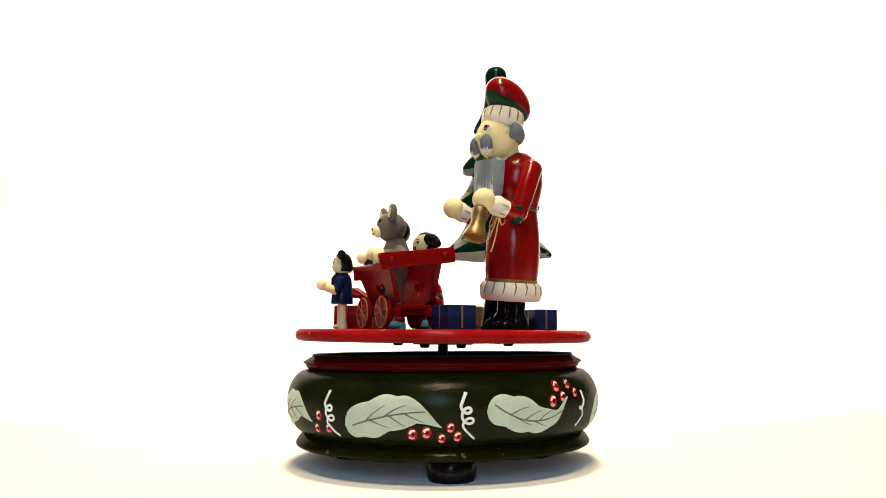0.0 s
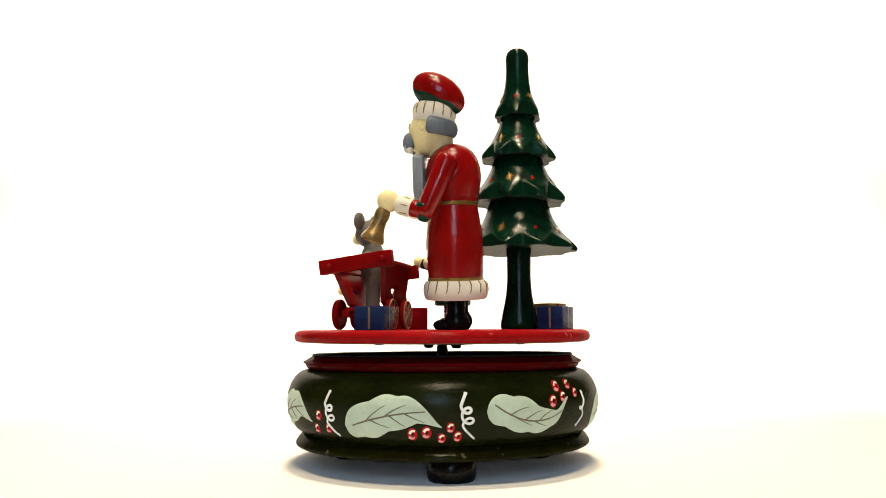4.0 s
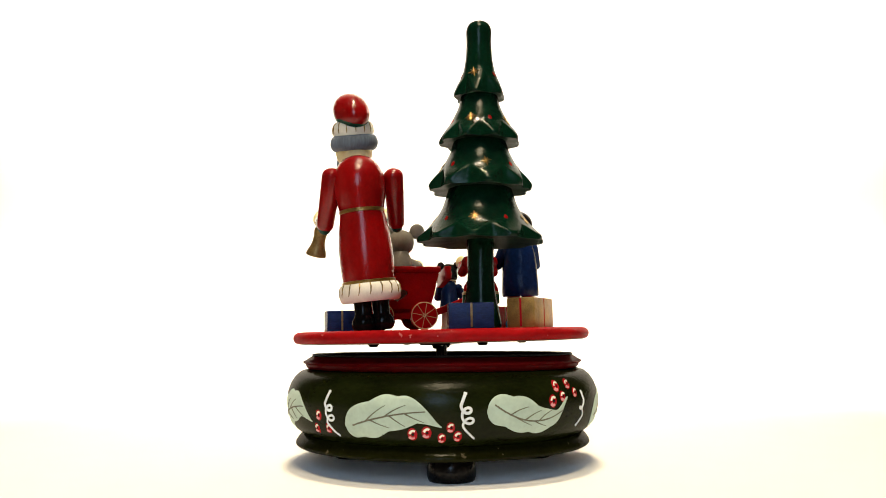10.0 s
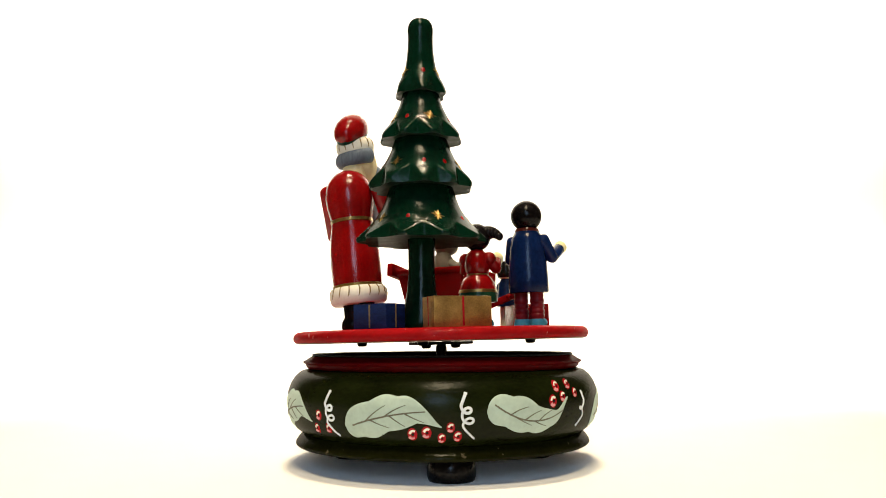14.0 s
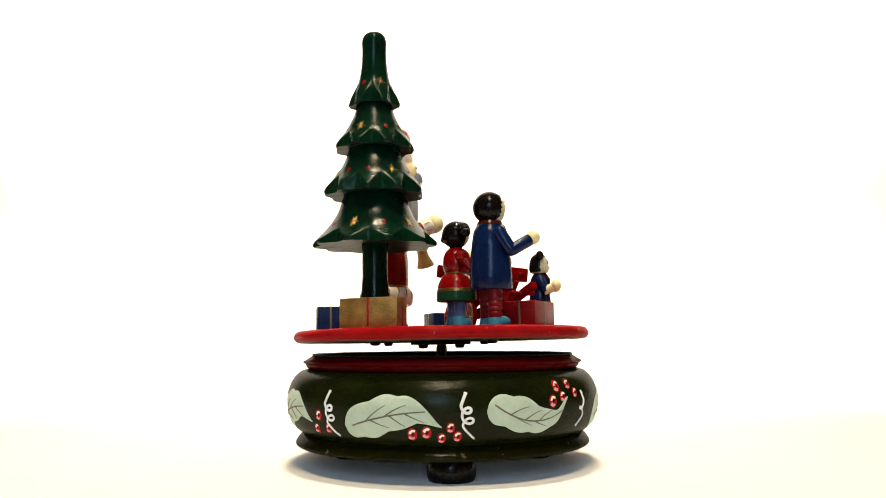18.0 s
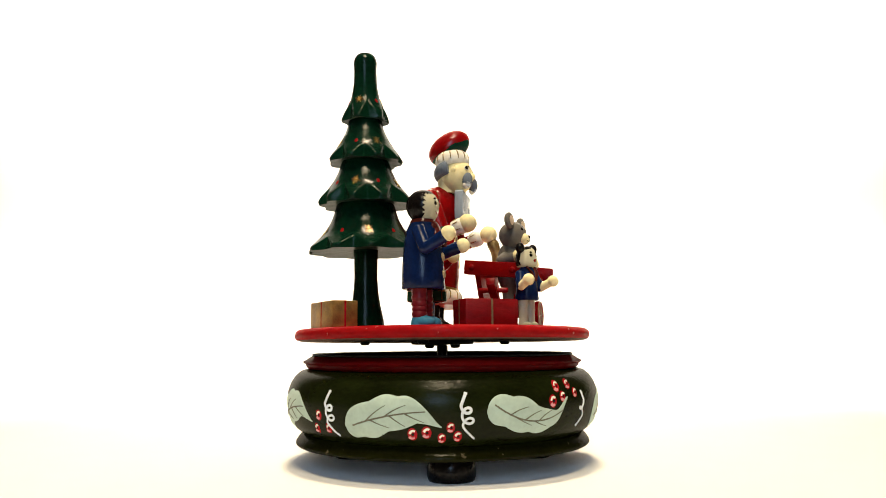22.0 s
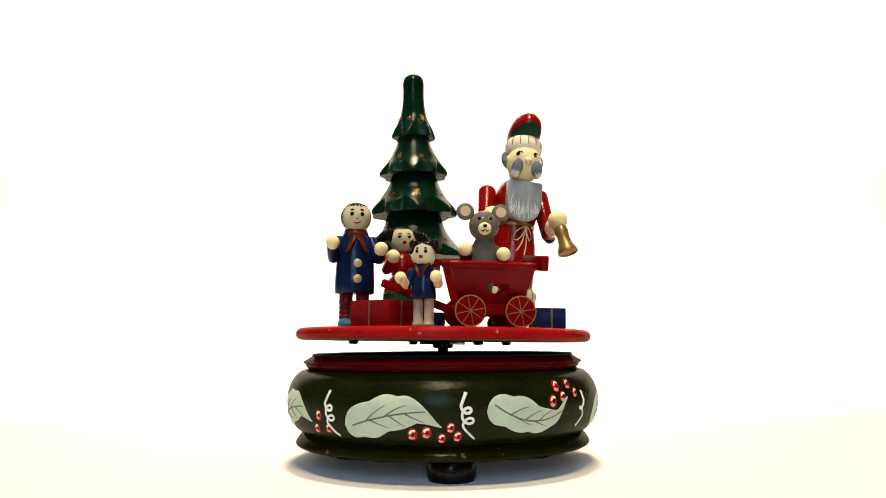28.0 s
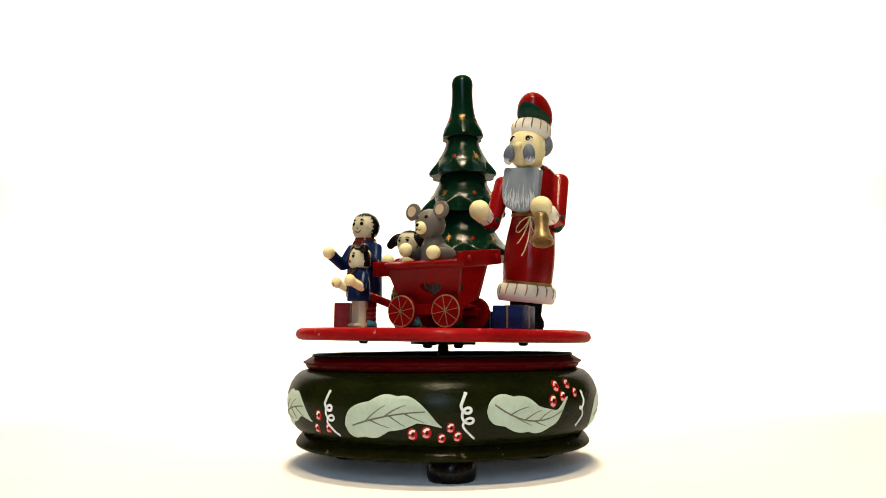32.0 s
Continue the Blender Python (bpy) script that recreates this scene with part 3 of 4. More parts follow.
        sweep(bm, [H(7.2, 2.3 * s, 2.4), H(6.95, 3.2 * s, 3.0), H(6.45, 4.3 * s, 2.9), H(5.9, 5.2 * s, 2.2)], [0.1, 0.26, 0.22, 0.08], D, 6)
        ball(bm, H(0.5, 7.3 * s, 0.6), 2, C, h3, 14, (1.3, 1.0, 1.6))
        roll = h3 @ pose(0, 0, 0, 12 * s, 0, 16 * s)
        for i in range(7):
            a = (i - 3) * 0.3
            ends = [(2.44 * math.cos(u) * math.cos(a), 2.54 * math.cos(u) * math.sin(a), 4.06 * math.sin(u)) for u in (-0.42 - 0.06 * (i % 2), -0.75, -1.1)]
            sweep(bm, [H(6.9, 4.5 * s, -4.4) + roll.to_3x3() @ Vector(p) for p in ends], [0.05, 0.22, 0.3], U, 6)
    # grey hair round the back of the head
    pts = [H(-1.4 + 7.8 * math.cos(a), 7.9 * math.sin(a), 2.0 + 1.4 * math.cos(a)) for a in [radians(d) for d in range(91, 270, 7)]]
    sweep(bm, pts, [1.7] + [2.25] * (len(pts) - 2) + [1.7], G, 16, 1.5)
    # white band and beret
    lathe(bm, [(5, -3.4), (7.7, -3.3), (8.3, -2.2), (8.5, 0.2), (8.1, 2.6), (7.0, 3.8), (4, 4.2)], W, Matrix.Translation(H(-2.4, 0, 6.9)) @ h3 @ pose(0, 0, 0, 0, -9), 40)
    for i in range(14):
        a = i * 2 * math.pi / 14
        m = Matrix.Translation(H(-2.4, 0, 6.9)) @ h3 @ pose(0, 0, 0, 0, -9)
        sweep(bm, [m @ Vector((q * math.cos(a), q * math.sin(a), z)) for q, z in ((7.2, 3.6), (8.2, 2.2), (8.55, 0.4), (8.45, -1.2))], [0.3, 0.3, 0.28, 0.12], B, 6)
    beret = Matrix.Translation(H(-4.3, 0.2, 14.7)) @ h3 @ pose(0, 0, 0, 0, 0, 8) @ pose(0, 0, 0, 0, -34)
    prof = [(math.sin(math.pi * i / 60), -math.cos(math.pi * i / 60)) for i in range(61)]
    loops = [[beret @ Vector((max(q, 0.002) * 11.3 * math.cos(2 * math.pi * i / 120), max(q, 0.002) * 7.5 * math.sin(2 * math.pi * i / 120), h * 7.3)) for i in range(120)] for q, h in prof]
    known = len(bm.faces)
    rings(bm, loops, R)
    bm.faces.ensure_lookup_table()
    back = beret.inverted()
    for f in bm.faces[known:]:
        q = back @ f.calc_center_median()
        if q.z / 7.3 < -0.33 - 0.16 * q.x / 11.3 - 0.12 * (q.x / 11.3) * (q.y / 7.5) + 0.04 * math.sin(q.x * 0.7):
            f.material_index = N
    # beard board
    plan = [(-7.2, 0), (7.2, 0), (8.1, -1.0), (8.0, -10), (7.7, -12.8), (6.8, -15.2), (5.2, -17.0), (2.9, -18.2), (0, -18.6), (-2.9, -18.2), (-5.2, -17.0), (-6.8, -15.2), (-7.7, -12.8), (-8.0, -10), (-8.1, -1.0)]
    extrude_plan(bm, plan, -2.1, 2.1, V, body @ pose(12.6, -1.0, 67.0) @ Matrix(((0, 0, 1, 0), (1, 0, 0, 0), (0, 1, 0, 0), (0, 0, 0, 1))), 0.7)
    # fine pale brush strokes fanning over the beard
    rnd = random.Random(4)
    for i in range(110):
        y = rnd.uniform(-6.9, 6.9)
        low = -17.9 + 0.055 * y * y
        z = low + abs(rnd.gauss(0, 2.6))
        ln = rnd.uniform(2.5, 6.5) * (1 - abs(y) / 16)
        p = [body @ Vector((14.68, -1.0 + y - 0.09 * y * (1 - f), 67.0 + z + ln * (1 - f))) for f in (0, 0.5, 1)]
        sweep(bm, p, [0.03, rnd.uniform(0.08, 0.16), rnd.uniform(0.1, 0.2)], U, 4)
    # arms
    for sh, el, ha in ((P(34.0, -36.2, 116.9), P(28.0, -41.5, 98.0), P(14.8, -47.5, 102.6)), (P(21.6, -14.1, 118.0), P(14.2, -15.2, 99.5), P(3.9, -20.8, 103.8))):
        limb(bm, sh, el, 4.2, 3.5, R, 24)
        d = (ha - el).normalized()
        ball(bm, el + (el - sh).normalized() * 1.5, 2.6, N, None, 20)
        limb(bm, el, el + d * 6.2, 3.1, 3.4, R, 20)
        lathe(bm, [(0, -0.8), (3.5, -0.8), (3.8, 0), (3.5, 0.8), (0, 0.8)], N, Matrix.Translation(el + (sh - el).normalized() * 1.5 + d * 1.2) @ aim((sh - el) + d * 4), 24)
        limb(bm, el + d * 6.0, el + d * 9.4, 3.5, 3.9, W, 20)
        for i in range(7):
            a = i * 2 * math.pi / 7
            mm = Matrix.Translation(el + d * 6.0) @ aim(d)
            sweep(bm, [mm @ Vector((q * math.cos(a), q * math.sin(a), z)) for q, z in ((3.62, 0.2), (3.8, 1.6), (4.0, 3.0))], [0.24, 0.24, 0.1], B, 6)
        ball(bm, ha, 4.35, C, None, 26)
    # bell
    a, b = P(13.7, -48.6, 99.4), P(11.0, -52.6, 86.8)
    lathe(bm, [(0, 0), (2.3, 0), (2.9, 0.8), (3.0, 2.6), (2.7, 4.6), (2.8, 6.6), (3.3, 8.8), (4.1, 10.6), (4.5, 11.8), (4.4, 12.6), (3.9, 12.8), (3.4, 12.0), (0, 11.6)], B, Matrix.Translation(a) @ aim(b - a), 28)
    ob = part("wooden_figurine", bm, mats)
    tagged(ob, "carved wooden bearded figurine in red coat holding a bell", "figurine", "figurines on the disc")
    rides(ob, bx, by)


GREENBAND = paint("dark_green_band_paint", (0.00522, 0.0348, 0.0209), 0.25)
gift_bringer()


def face(bm, hc, h3, r, K, W, R, eye=0.75, wide=0.36, high=0.12, smile=True, mouth=0.4, brow=0.36):
    for s in (-1, 1):
        n = Vector((1, wide * s, high)).normalized()
        spot(bm, hc + h3 @ (n * r), h3 @ n, eye, K, 1.0)
        n = Vector((1, wide * s * 1.05, high + 0.28)).normalized()
        q = [hc + h3 @ (Vector((1, wide * s + t, high + 0.32 + 0.04 * (1 - abs(t) * 8))).normalized() * r * 1.01) for t in (-0.16, -0.06, 0.06, 0.16)]
        sweep(bm, q, [0.3 * brow, brow, brow, 0.3 * brow], K, 6)
    if smile:
        q = [hc + h3 @ (Vector((1, t, -0.56 + 1.7 * t * t)).normalized() * r * 1.01) for t in (-0.3, -0.16, 0, 0.16, 0.3)]
        sweep(bm, q, [0.12, 0.32, 0.38, 0.32, 0.12], R, 6)
        spot(bm, hc + h3 @ (Vector((1, 0, -0.22)).normalized() * r), h3 @ Vector((1, 0, -0.22)), 0.3, K)
    else:
        spot(bm, hc + h3 @ (Vector((1, 0, -0.42)).normalized() * r), h3 @ Vector((1, 0, -0.42)), mouth, R)


def tall_child():
    """The boy in the blue coat."""
    bx, by = -22.2, 32.0
    mats = [NAVY, PALE, BLACK, RED, STOCKRED, SKY, CREAM, SCARF, BUTTON]
    N, F, K, R, L, S, C, M, B = range(9)
    bm = shape()
    m = pose(0, 0, 0, 0, 0, -153)
    m3 = m.to_3x3()

    def P(x, y, z):
        return Vector((x - bx, y - by, z - TOP))

    for s in (-1, 1):
        lathe(bm, [(0, 2), (2.6, 2), (2.7, 3.6), (3.0, 4.4), (2.95, 5.0), (2.6, 5.5), (2.95, 6.2), (2.95, 6.9), (2.6, 7.4), (2.95, 8.1), (2.95, 8.9), (2.65, 9.4), (3.0, 10.2), (3.0, 11.2), (2.75, 11.8), (2.9, 12.6), (2.9, 17), (0, 17)], L, m @ pose(-0.3, 3.4 * s, 0), 20)
        ball(bm, m @ Vector((1.3, 3.5 * s, 1.7)), 3, S, m3.to_4x4(), 20, (4.7, 3.3, 2.4))
        lathe(bm, [(0, 0), (3.2, 0), (3.3, 1.5), (2.9, 3.2), (0, 3.4)], S, m @ pose(-0.3, 3.4 * s, 0), 20)
    lathe(bm, [(0, 14.0), (7.9, 14.0), (8.25, 14.6), (8.25, 19), (7.9, 26), (7.3, 32), (6.5, 36.5), (5.2, 39.4), (3.4, 40.8), (0, 41)], N, m, 40)
    lathe(bm, [(0, 38.4), (4.7, 38.4), (5.2, 39.6), (4.7, 40.8), (0, 41)], M, m, 28)
    hc = m @ Vector((0, 0, 46.2))
    ball(bm, hc, 6.3, F, m3.to_4x4(), 40)
    ball(bm, hc - Vector((0, 0, 1.2)) + m3 @ Vector((1.3, 0, 0)), 5, F, m3.to_4x4(), 32, (4.8, 5.5, 5.6))
    cap_of_hair(bm, hc, 6.48, K, m, 0.36, 0.68, -0.93, 0.12)
    face(bm, hc, m3, 6.35, K, F, R, 0.85, 0.36, 0.10, brow=0.42)
    # scarf and buttons
    ball(bm, m @ Vector((4.6, 0, 37.6)), 2, M, m3.to_4x4(), 18, (1.9, 3.6, 2.6))
    for s in (-1, 1):
        sweep(bm, [m @ Vector(v) for v in ((4.4, 0.4 * s, 39.4), (5.8, 1.4 * s, 37.0), (6.9, 2.8 * s, 33.6), (7.3, 3.9 * s, 30.6))], [1.3, 1.8, 1.9, 1.2], M, 10, 0.45)
    for z, q in ((26.2, 7.75), (19.8, 8.1)):
        flat = m @ pose(q - 0.1, 0.6, z) @ pose(0, 0, 0, 0, 87)
        lathe(bm, [(0, 0), (1.7, 0), (1.75, 0.25), (1.55, 0.38), (0, 0.42)], B, flat, 24)
    for s, ha in ((-1, P(-38.7, 34.8, 88.2)), (1, P(-29.6, 17.6, 86.2))):
        sh = m @ Vector((0.6, 6.6 * s, 36.0))
        el = m @ Vector((4.2, 9.2 * s, 28.5))
        limb(bm, sh, el, 2.7, 2.5, N, 18)
        limb(bm, el, el + (ha - el) * 0.78, 2.4, 2.5, N, 18)
        ball(bm, ha, 2.85, C, None, 24)
    ob = part("wooden_figurine", bm, mats)
    tagged(ob, "carved wooden child figurine in a blue coat with black hair", "figurine", "figurines on the disc")
    rides(ob, bx, by)


STOCKRED = paint("striped_stocking_paint", (0.174, 0.0104, 0.0157), 0.3, 0.35, 500, 0.2, 0, 0, (0.2, 0.2, 1))
BUTTON = paint("pale_gold_button_paint", (0.48, 0.37, 0.20), 0.35, 0.4, 2200, 0.5, 0.3, 0.2)
tall_child()


def plaited_child():
    """The girl with plaits, red blouse and banded skirt."""
    bx, by = -7.8, 16.3
    mats = [RED, PALE, BLACK, GREEN, GOLD, STOCK, SKY, CREAM]
    R, F, K, G, Y, L, S, C = range(8)
    bm = shape()
    m = pose(0, 0, 0, 0, 0, -152)
    m3 = m.to_3x3()
    for s in (-1, 1):
        lathe(bm, [(0, 3), (2.3, 3), (2.4, 8), (2.7, 14), (0, 14)], L, m @ pose(-0.2, 3.2 * s, 0), 20)
        ball(bm, m @ Vector((1.0, 3.3 * s, 2.0)), 3, S, m3.to_4x4(), 18, (4.2, 2.7, 2.4))
        lathe(bm, [(0, 0), (2.7, 0), (2.8, 2.5), (2.5, 4.6), (0, 4.8)], S, m @ pose(-0.4, 3.2 * s, 0), 20)
    lathe(bm, [(0, 10.6), (7.6, 10.6), (8.1, 10.9), (8.2, 11.6), (8.05, 14.7)], G, m, 48)
    lathe(bm, [(7.9, 14.5), (8.12, 14.8), (7.98, 15.9), (7.7, 16.1)], Y, m, 48)
    lathe(bm, [(7.85, 15.8), (7.55, 17.6), (6.9, 19.4), (5.9, 20.9), (4.7, 22.0), (4.4, 22.4), (4.9, 23.3), (5.35, 25.2), (5.45, 27.2), (5.1, 29.4), (4.3, 31.3), (2.8, 32.8), (0, 33.4)], R, m, 48)
    lathe(bm, [(4.3, 22.0), (4.65, 22.2), (4.65, 22.6), (4.3, 22.8)], Y, m, 36)
    bm.faces.ensure_lookup_table()
    back = m.inverted()
    for f in bm.faces:
        q = back @ f.calc_center_median()
        if 15.9 < q.z < 21.9 and q.x > 0 and abs(math.atan2(q.y, q.x)) < 0.42:
            f.material_index = G
    for s in (-1, 1):
        edge = [(8.2, 11.4), (8.1, 14.7), (7.9, 15.9), (7.55, 17.6), (6.95, 19.4), (5.95, 20.9), (4.75, 22.0)]
        sweep(bm, [m @ Vector((r * math.cos(0.44), r * math.sin(0.44) * s, z)) for r, z in edge], 0.24, Y, 6)
    hc = m @ Vector((0.3, 0, 38.3))
    ball(bm, hc, 5.6, F, m3.to_4x4(), 36)
    cap_of_hair(bm, hc, 5.85, K, m, 0.34, 0.74, -0.97, 0.03)
    # sleepy eyes: a brow, a drooping lid with the dark half-eye under it
    for s in (-1, 1):
        for high, wide, curve, thick in ((0.40, 0.22, 0.9, 0.24), (0.17, 0.2, 0.7, 0.3)):
            q = [hc + m3 @ (Vector((1, 0.40 * s + t, high - curve * t * t)).normalized() * 5.68) for t in (-wide, -wide / 2, 0, wide / 2, wide)]
            sweep(bm, q, [0.08, thick * 0.8, thick, thick * 0.8, 0.08], K, 6)
        n = Vector((1, 0.40 * s, 0.07)).normalized()
        spot(bm, hc + m3 @ (n * 5.6), m3 @ n, 0.62, K, 0.75)
    n = Vector((1, 0, -0.36)).normalized()
    spot(bm, hc + m3 @ (n * 5.6), m3 @ n, 0.85, R)
    for s in (-1, 1):
        for i in range(5):
            t = i / 4
            ball(bm, hc + m3 @ Vector((0.4 - 0.8 * t, (5.0 + 5.4 * t) * s, 1.6 + 1.0 * t - 3.0 * t * t)), 2, K, None, 16, (3.1 - 0.3 * i, 1.8 - 0.08 * i, 3.1 - 0.3 * i))
    for s in (-1, 1):
        sh = m @ Vector((0.3, 5.3 * s, 28.9))
        el = m @ Vector((3.4, 7.2 * s, 24.6))
        ha = m @ Vector((9.6, 5.2 * s, 29.8))
        ball(bm, sh, 3.0, R, None, 18)
        limb(bm, sh, el, 2.4, 2.2, R, 16)
        limb(bm, el, el + (ha - el) * 0.75, 2.1, 2.1, R, 16)
        ball(bm, ha, 2.9, C, None, 20)
    ob = part("wooden_figurine", bm, mats)
    tagged(ob, "wooden girl figurine with black plaits, red blouse and banded skirt", "figurine", "figurines on the disc")
    rides(ob, bx, by)


plaited_child()


def small_child():
    """The smallest figure, in a navy tunic and white trousers."""
    bx, by = -42.8, -5.0
    mats = [NAVY, PALE, BLACK, RED, IVORY, CREAM, SCARF]
    N, F, K, R, W, C, M = range(7)
    bm = shape()
    m = pose(0, 0, 0, 0, 0, 181)
    m3 = m.to_3x3()

    def P(x, y, z):
        return Vector((x - bx, y - by, z - TOP))

    for s in (-1, 1):
        lathe(bm, [(0, 0), (2.1, 0), (2.2, 1.4), (1.9, 2.4), (1.9, 11), (0, 11)], F, m @ pose(-0.2, 2.1 * s, 0), 18)
        ball(bm, m @ Vector((0.9, 2.2 * s, 0.9)), 2, F, m3.to_4x4(), 14, (2.6, 1.9, 1.1))
    lathe(bm, [(0, 10.4), (4.6, 10.4), (4.8, 10.9), (4.5, 14), (4.2, 18), (3.8, 21), (2.8, 23), (0, 23.4)], N, m, 32)
    lathe(bm, [(0, 22.0), (2.5, 22.0), (2.5, 24.0), (0, 24.2)], N, m, 20)
    hc = m @ Vector((0, 0, 27.6))
    known = len(bm.faces)
    egg = [(0, -4.2), (2.6, -4.15), (3.8, -3.6), (4.3, -2.4), (4.25, -0.6), (3.95, 1.1), (3.4, 2.6), (2.6, 3.7), (1.5, 4.3), (0, 4.45)]
    lathe(bm, [(max(0, smooth(k / 45, [q[0] for q in egg])), smooth(k / 45, [q[1] for q in egg])) for k in range(46)], F, m @ pose(0, 0, 27.6), 72)
    bm.faces.ensure_lookup_table()
    back = (m @ pose(0, 0, 27.6)).inverted()
    for k, f in enumerate(bm.faces[known:]):
        q = back @ f.calc_center_median()
        lock = 0.5 * (abs((math.atan2(q.y, q.x) * 2.6) % 1 - 0.5) - 0.25)
        if q.z > -3.6 and (q.x < 0.1 + 0.8 * lock or q.z > 3.4 - 0.3 * abs(q.y) + lock):
            f.material_index = K
    face(bm, hc, m3, 4.15, K, F, R, 0.72, 0.44, 0.1, False, 0.3)
    n = Vector((1, 0, -0.42)).normalized()
    spot(bm, hc + m3 @ (n * 4.66), m3 @ n, 0.85, R, 1.0, 0.3)
    for s in (-1, 1):
        ball(bm, hc + m3 @ Vector((0.2, 4.0 * s, 3.4)), 2, K, None, 16, (1.8, 1.9, 2.1))
        sweep(bm, [m @ Vector(v) for v in ((2.0, 2.4 * s, 23.6), (3.6, 1.2 * s, 21.0), (4.2, 0.2 * s, 18.0))], [0.9, 1.3, 0.6], M, 8, 0.5)
    for s, ha in ((-1, P(-49.4, 1.9, 72.5)), (1, P(-50.4, -12.2, 72.6))):
        sh = m @ Vector((0.2, 4.3 * s, 20.4))
        el = m @ Vector((2.0, 6.2 * s, 15.6))
        limb(bm, sh, el, 2.1, 1.9, N, 16)
        limb(bm, el, el + (ha - el) * 0.9, 1.75, 1.7, C, 16)
        ball(bm, ha, 2.3, C, None, 18)
    ob = part("wooden_figurine", bm, mats)
    tagged(ob, "small carved wooden child figurine in a navy tunic and white trousers", "figurine", "figurines on the disc")
    rides(ob, bx, by)


small_child()


def toy_bear():
    """The grey round-eared toy animal that sits in the cart."""
    bx, by = -19.2, -22.6
    m = pose(0, 0, 0, 0, 0, -161)
    m3 = m.to_3x3()
    bear = empty("toy_bear", bx, by, 63.0)
    tagged(bear, "grey wooden toy bear with round ears in the red cart", "toy animal")

    def P(x, y, z):
        return Vector((x - bx, y - by, z - 63.0))

    bm = shape()
    lathe(bm, [(0, 0), (2.6, 0), (2.9, 1), (3.1, 5), (3.3, 8), (4.2, 10.4), (4.9, 13), (5.2, 17), (5.3, 21), (4.7, 25), (3.2, 28), (0, 28.4)], 0, m, 32)
    part("body", bm, MOUSE, bear)
    hc = P(-21.2, -22.9, 95.4)
    bm = shape()
    ball(bm, hc, 6.1, 0, m3.to_4x4(), 32)
    head = part("head", bm, MOUSE, bear)
    nose = P(-26.6, -24.6, 93.8)
    d = (nose - hc).normalized()
    bm = shape()
    ball(bm, nose - Vector((0, 0, 0.4)), 2.7, 0, aim(d), 22, (2.65, 2.55, 2.2))
    ball(bm, nose + d * 1.85 + Vector((0, 0, 0.9)), 0.85, 1, None, 14)
    for s in (-1, 1):
        sweep(bm, [nose + d * 2.15 + m3 @ Vector((-0.1, 0, -0.3)), nose + d * 2.05 + m3 @ Vector((-0.2, 0.7 * s, -1.1)), nose + d * 1.8 + m3 @ Vector((-0.3, 1.4 * s, -0.7))], 0.26, 1, 6)
    part("snout", bm, [CREAM, BLACK], head, "cream snout with a painted black nose and mouth")
    for s in (-1, 1):
        n = (m3 @ Vector((1, 0.42 * s, 0.42))).normalized()
        bm = shape()
        spot(bm, hc + n * 6.1, n, 0.75, 0)
        part("eye", bm, BLACK, head, "black painted eye")
    for x, y, z in ((-25.0, -16.2, 100.8), (-20.4, -29.6, 100.4)):
        c = Matrix.Translation(P(x, y, z)) @ aim(m3 @ Vector((1, 0, 0.08)))
        bm = shape()
        lathe(bm, [(0, -1.5), (2.4, -1.4), (3.3, -0.8), (3.65, 0.2), (3.5, 0.8), (3.1, 1.1), (0, 1.1)], 0, c, 28)
        ear = part("ear", bm, MOUSE, bear, "round grey ear with a cream inside")
        bm = shape()
        lathe(bm, [(0, 1.0), (2.1, 1.05), (2.1, 1.25), (0, 1.25)], 0, c, 24)
        part("inner_ear", bm, PINK, ear, "cream painted inner ear")
    for s, (x, y, z) in ((-1, (-28.4, -17.4, 85.2)), (1, (-24.6, -31.4, 83.4))):
        sh = m @ Vector((0.0, 4.2 * s, 22.6))
        ha = P(x, y, z)
        el = m @ Vector((-0.6, 7.6 * s, 20.6))
        bm = shape()
        limb(bm, sh, el, 2.4, 2.4, 0, 18)
        limb(bm, el, ha, 2.45, 2.3, 0, 18)
        arm = part("arm", bm, MOUSE, bear)
        bm = shape()
        ball(bm, ha + (ha - sh).normalized() * 0.6, 2.8, 0, None, 20)
        part("paw", bm, CREAM, arm, "cream round paw")
    rides(bear, bx, by, 63.0)


toy_bear()

# ---- the cart ----


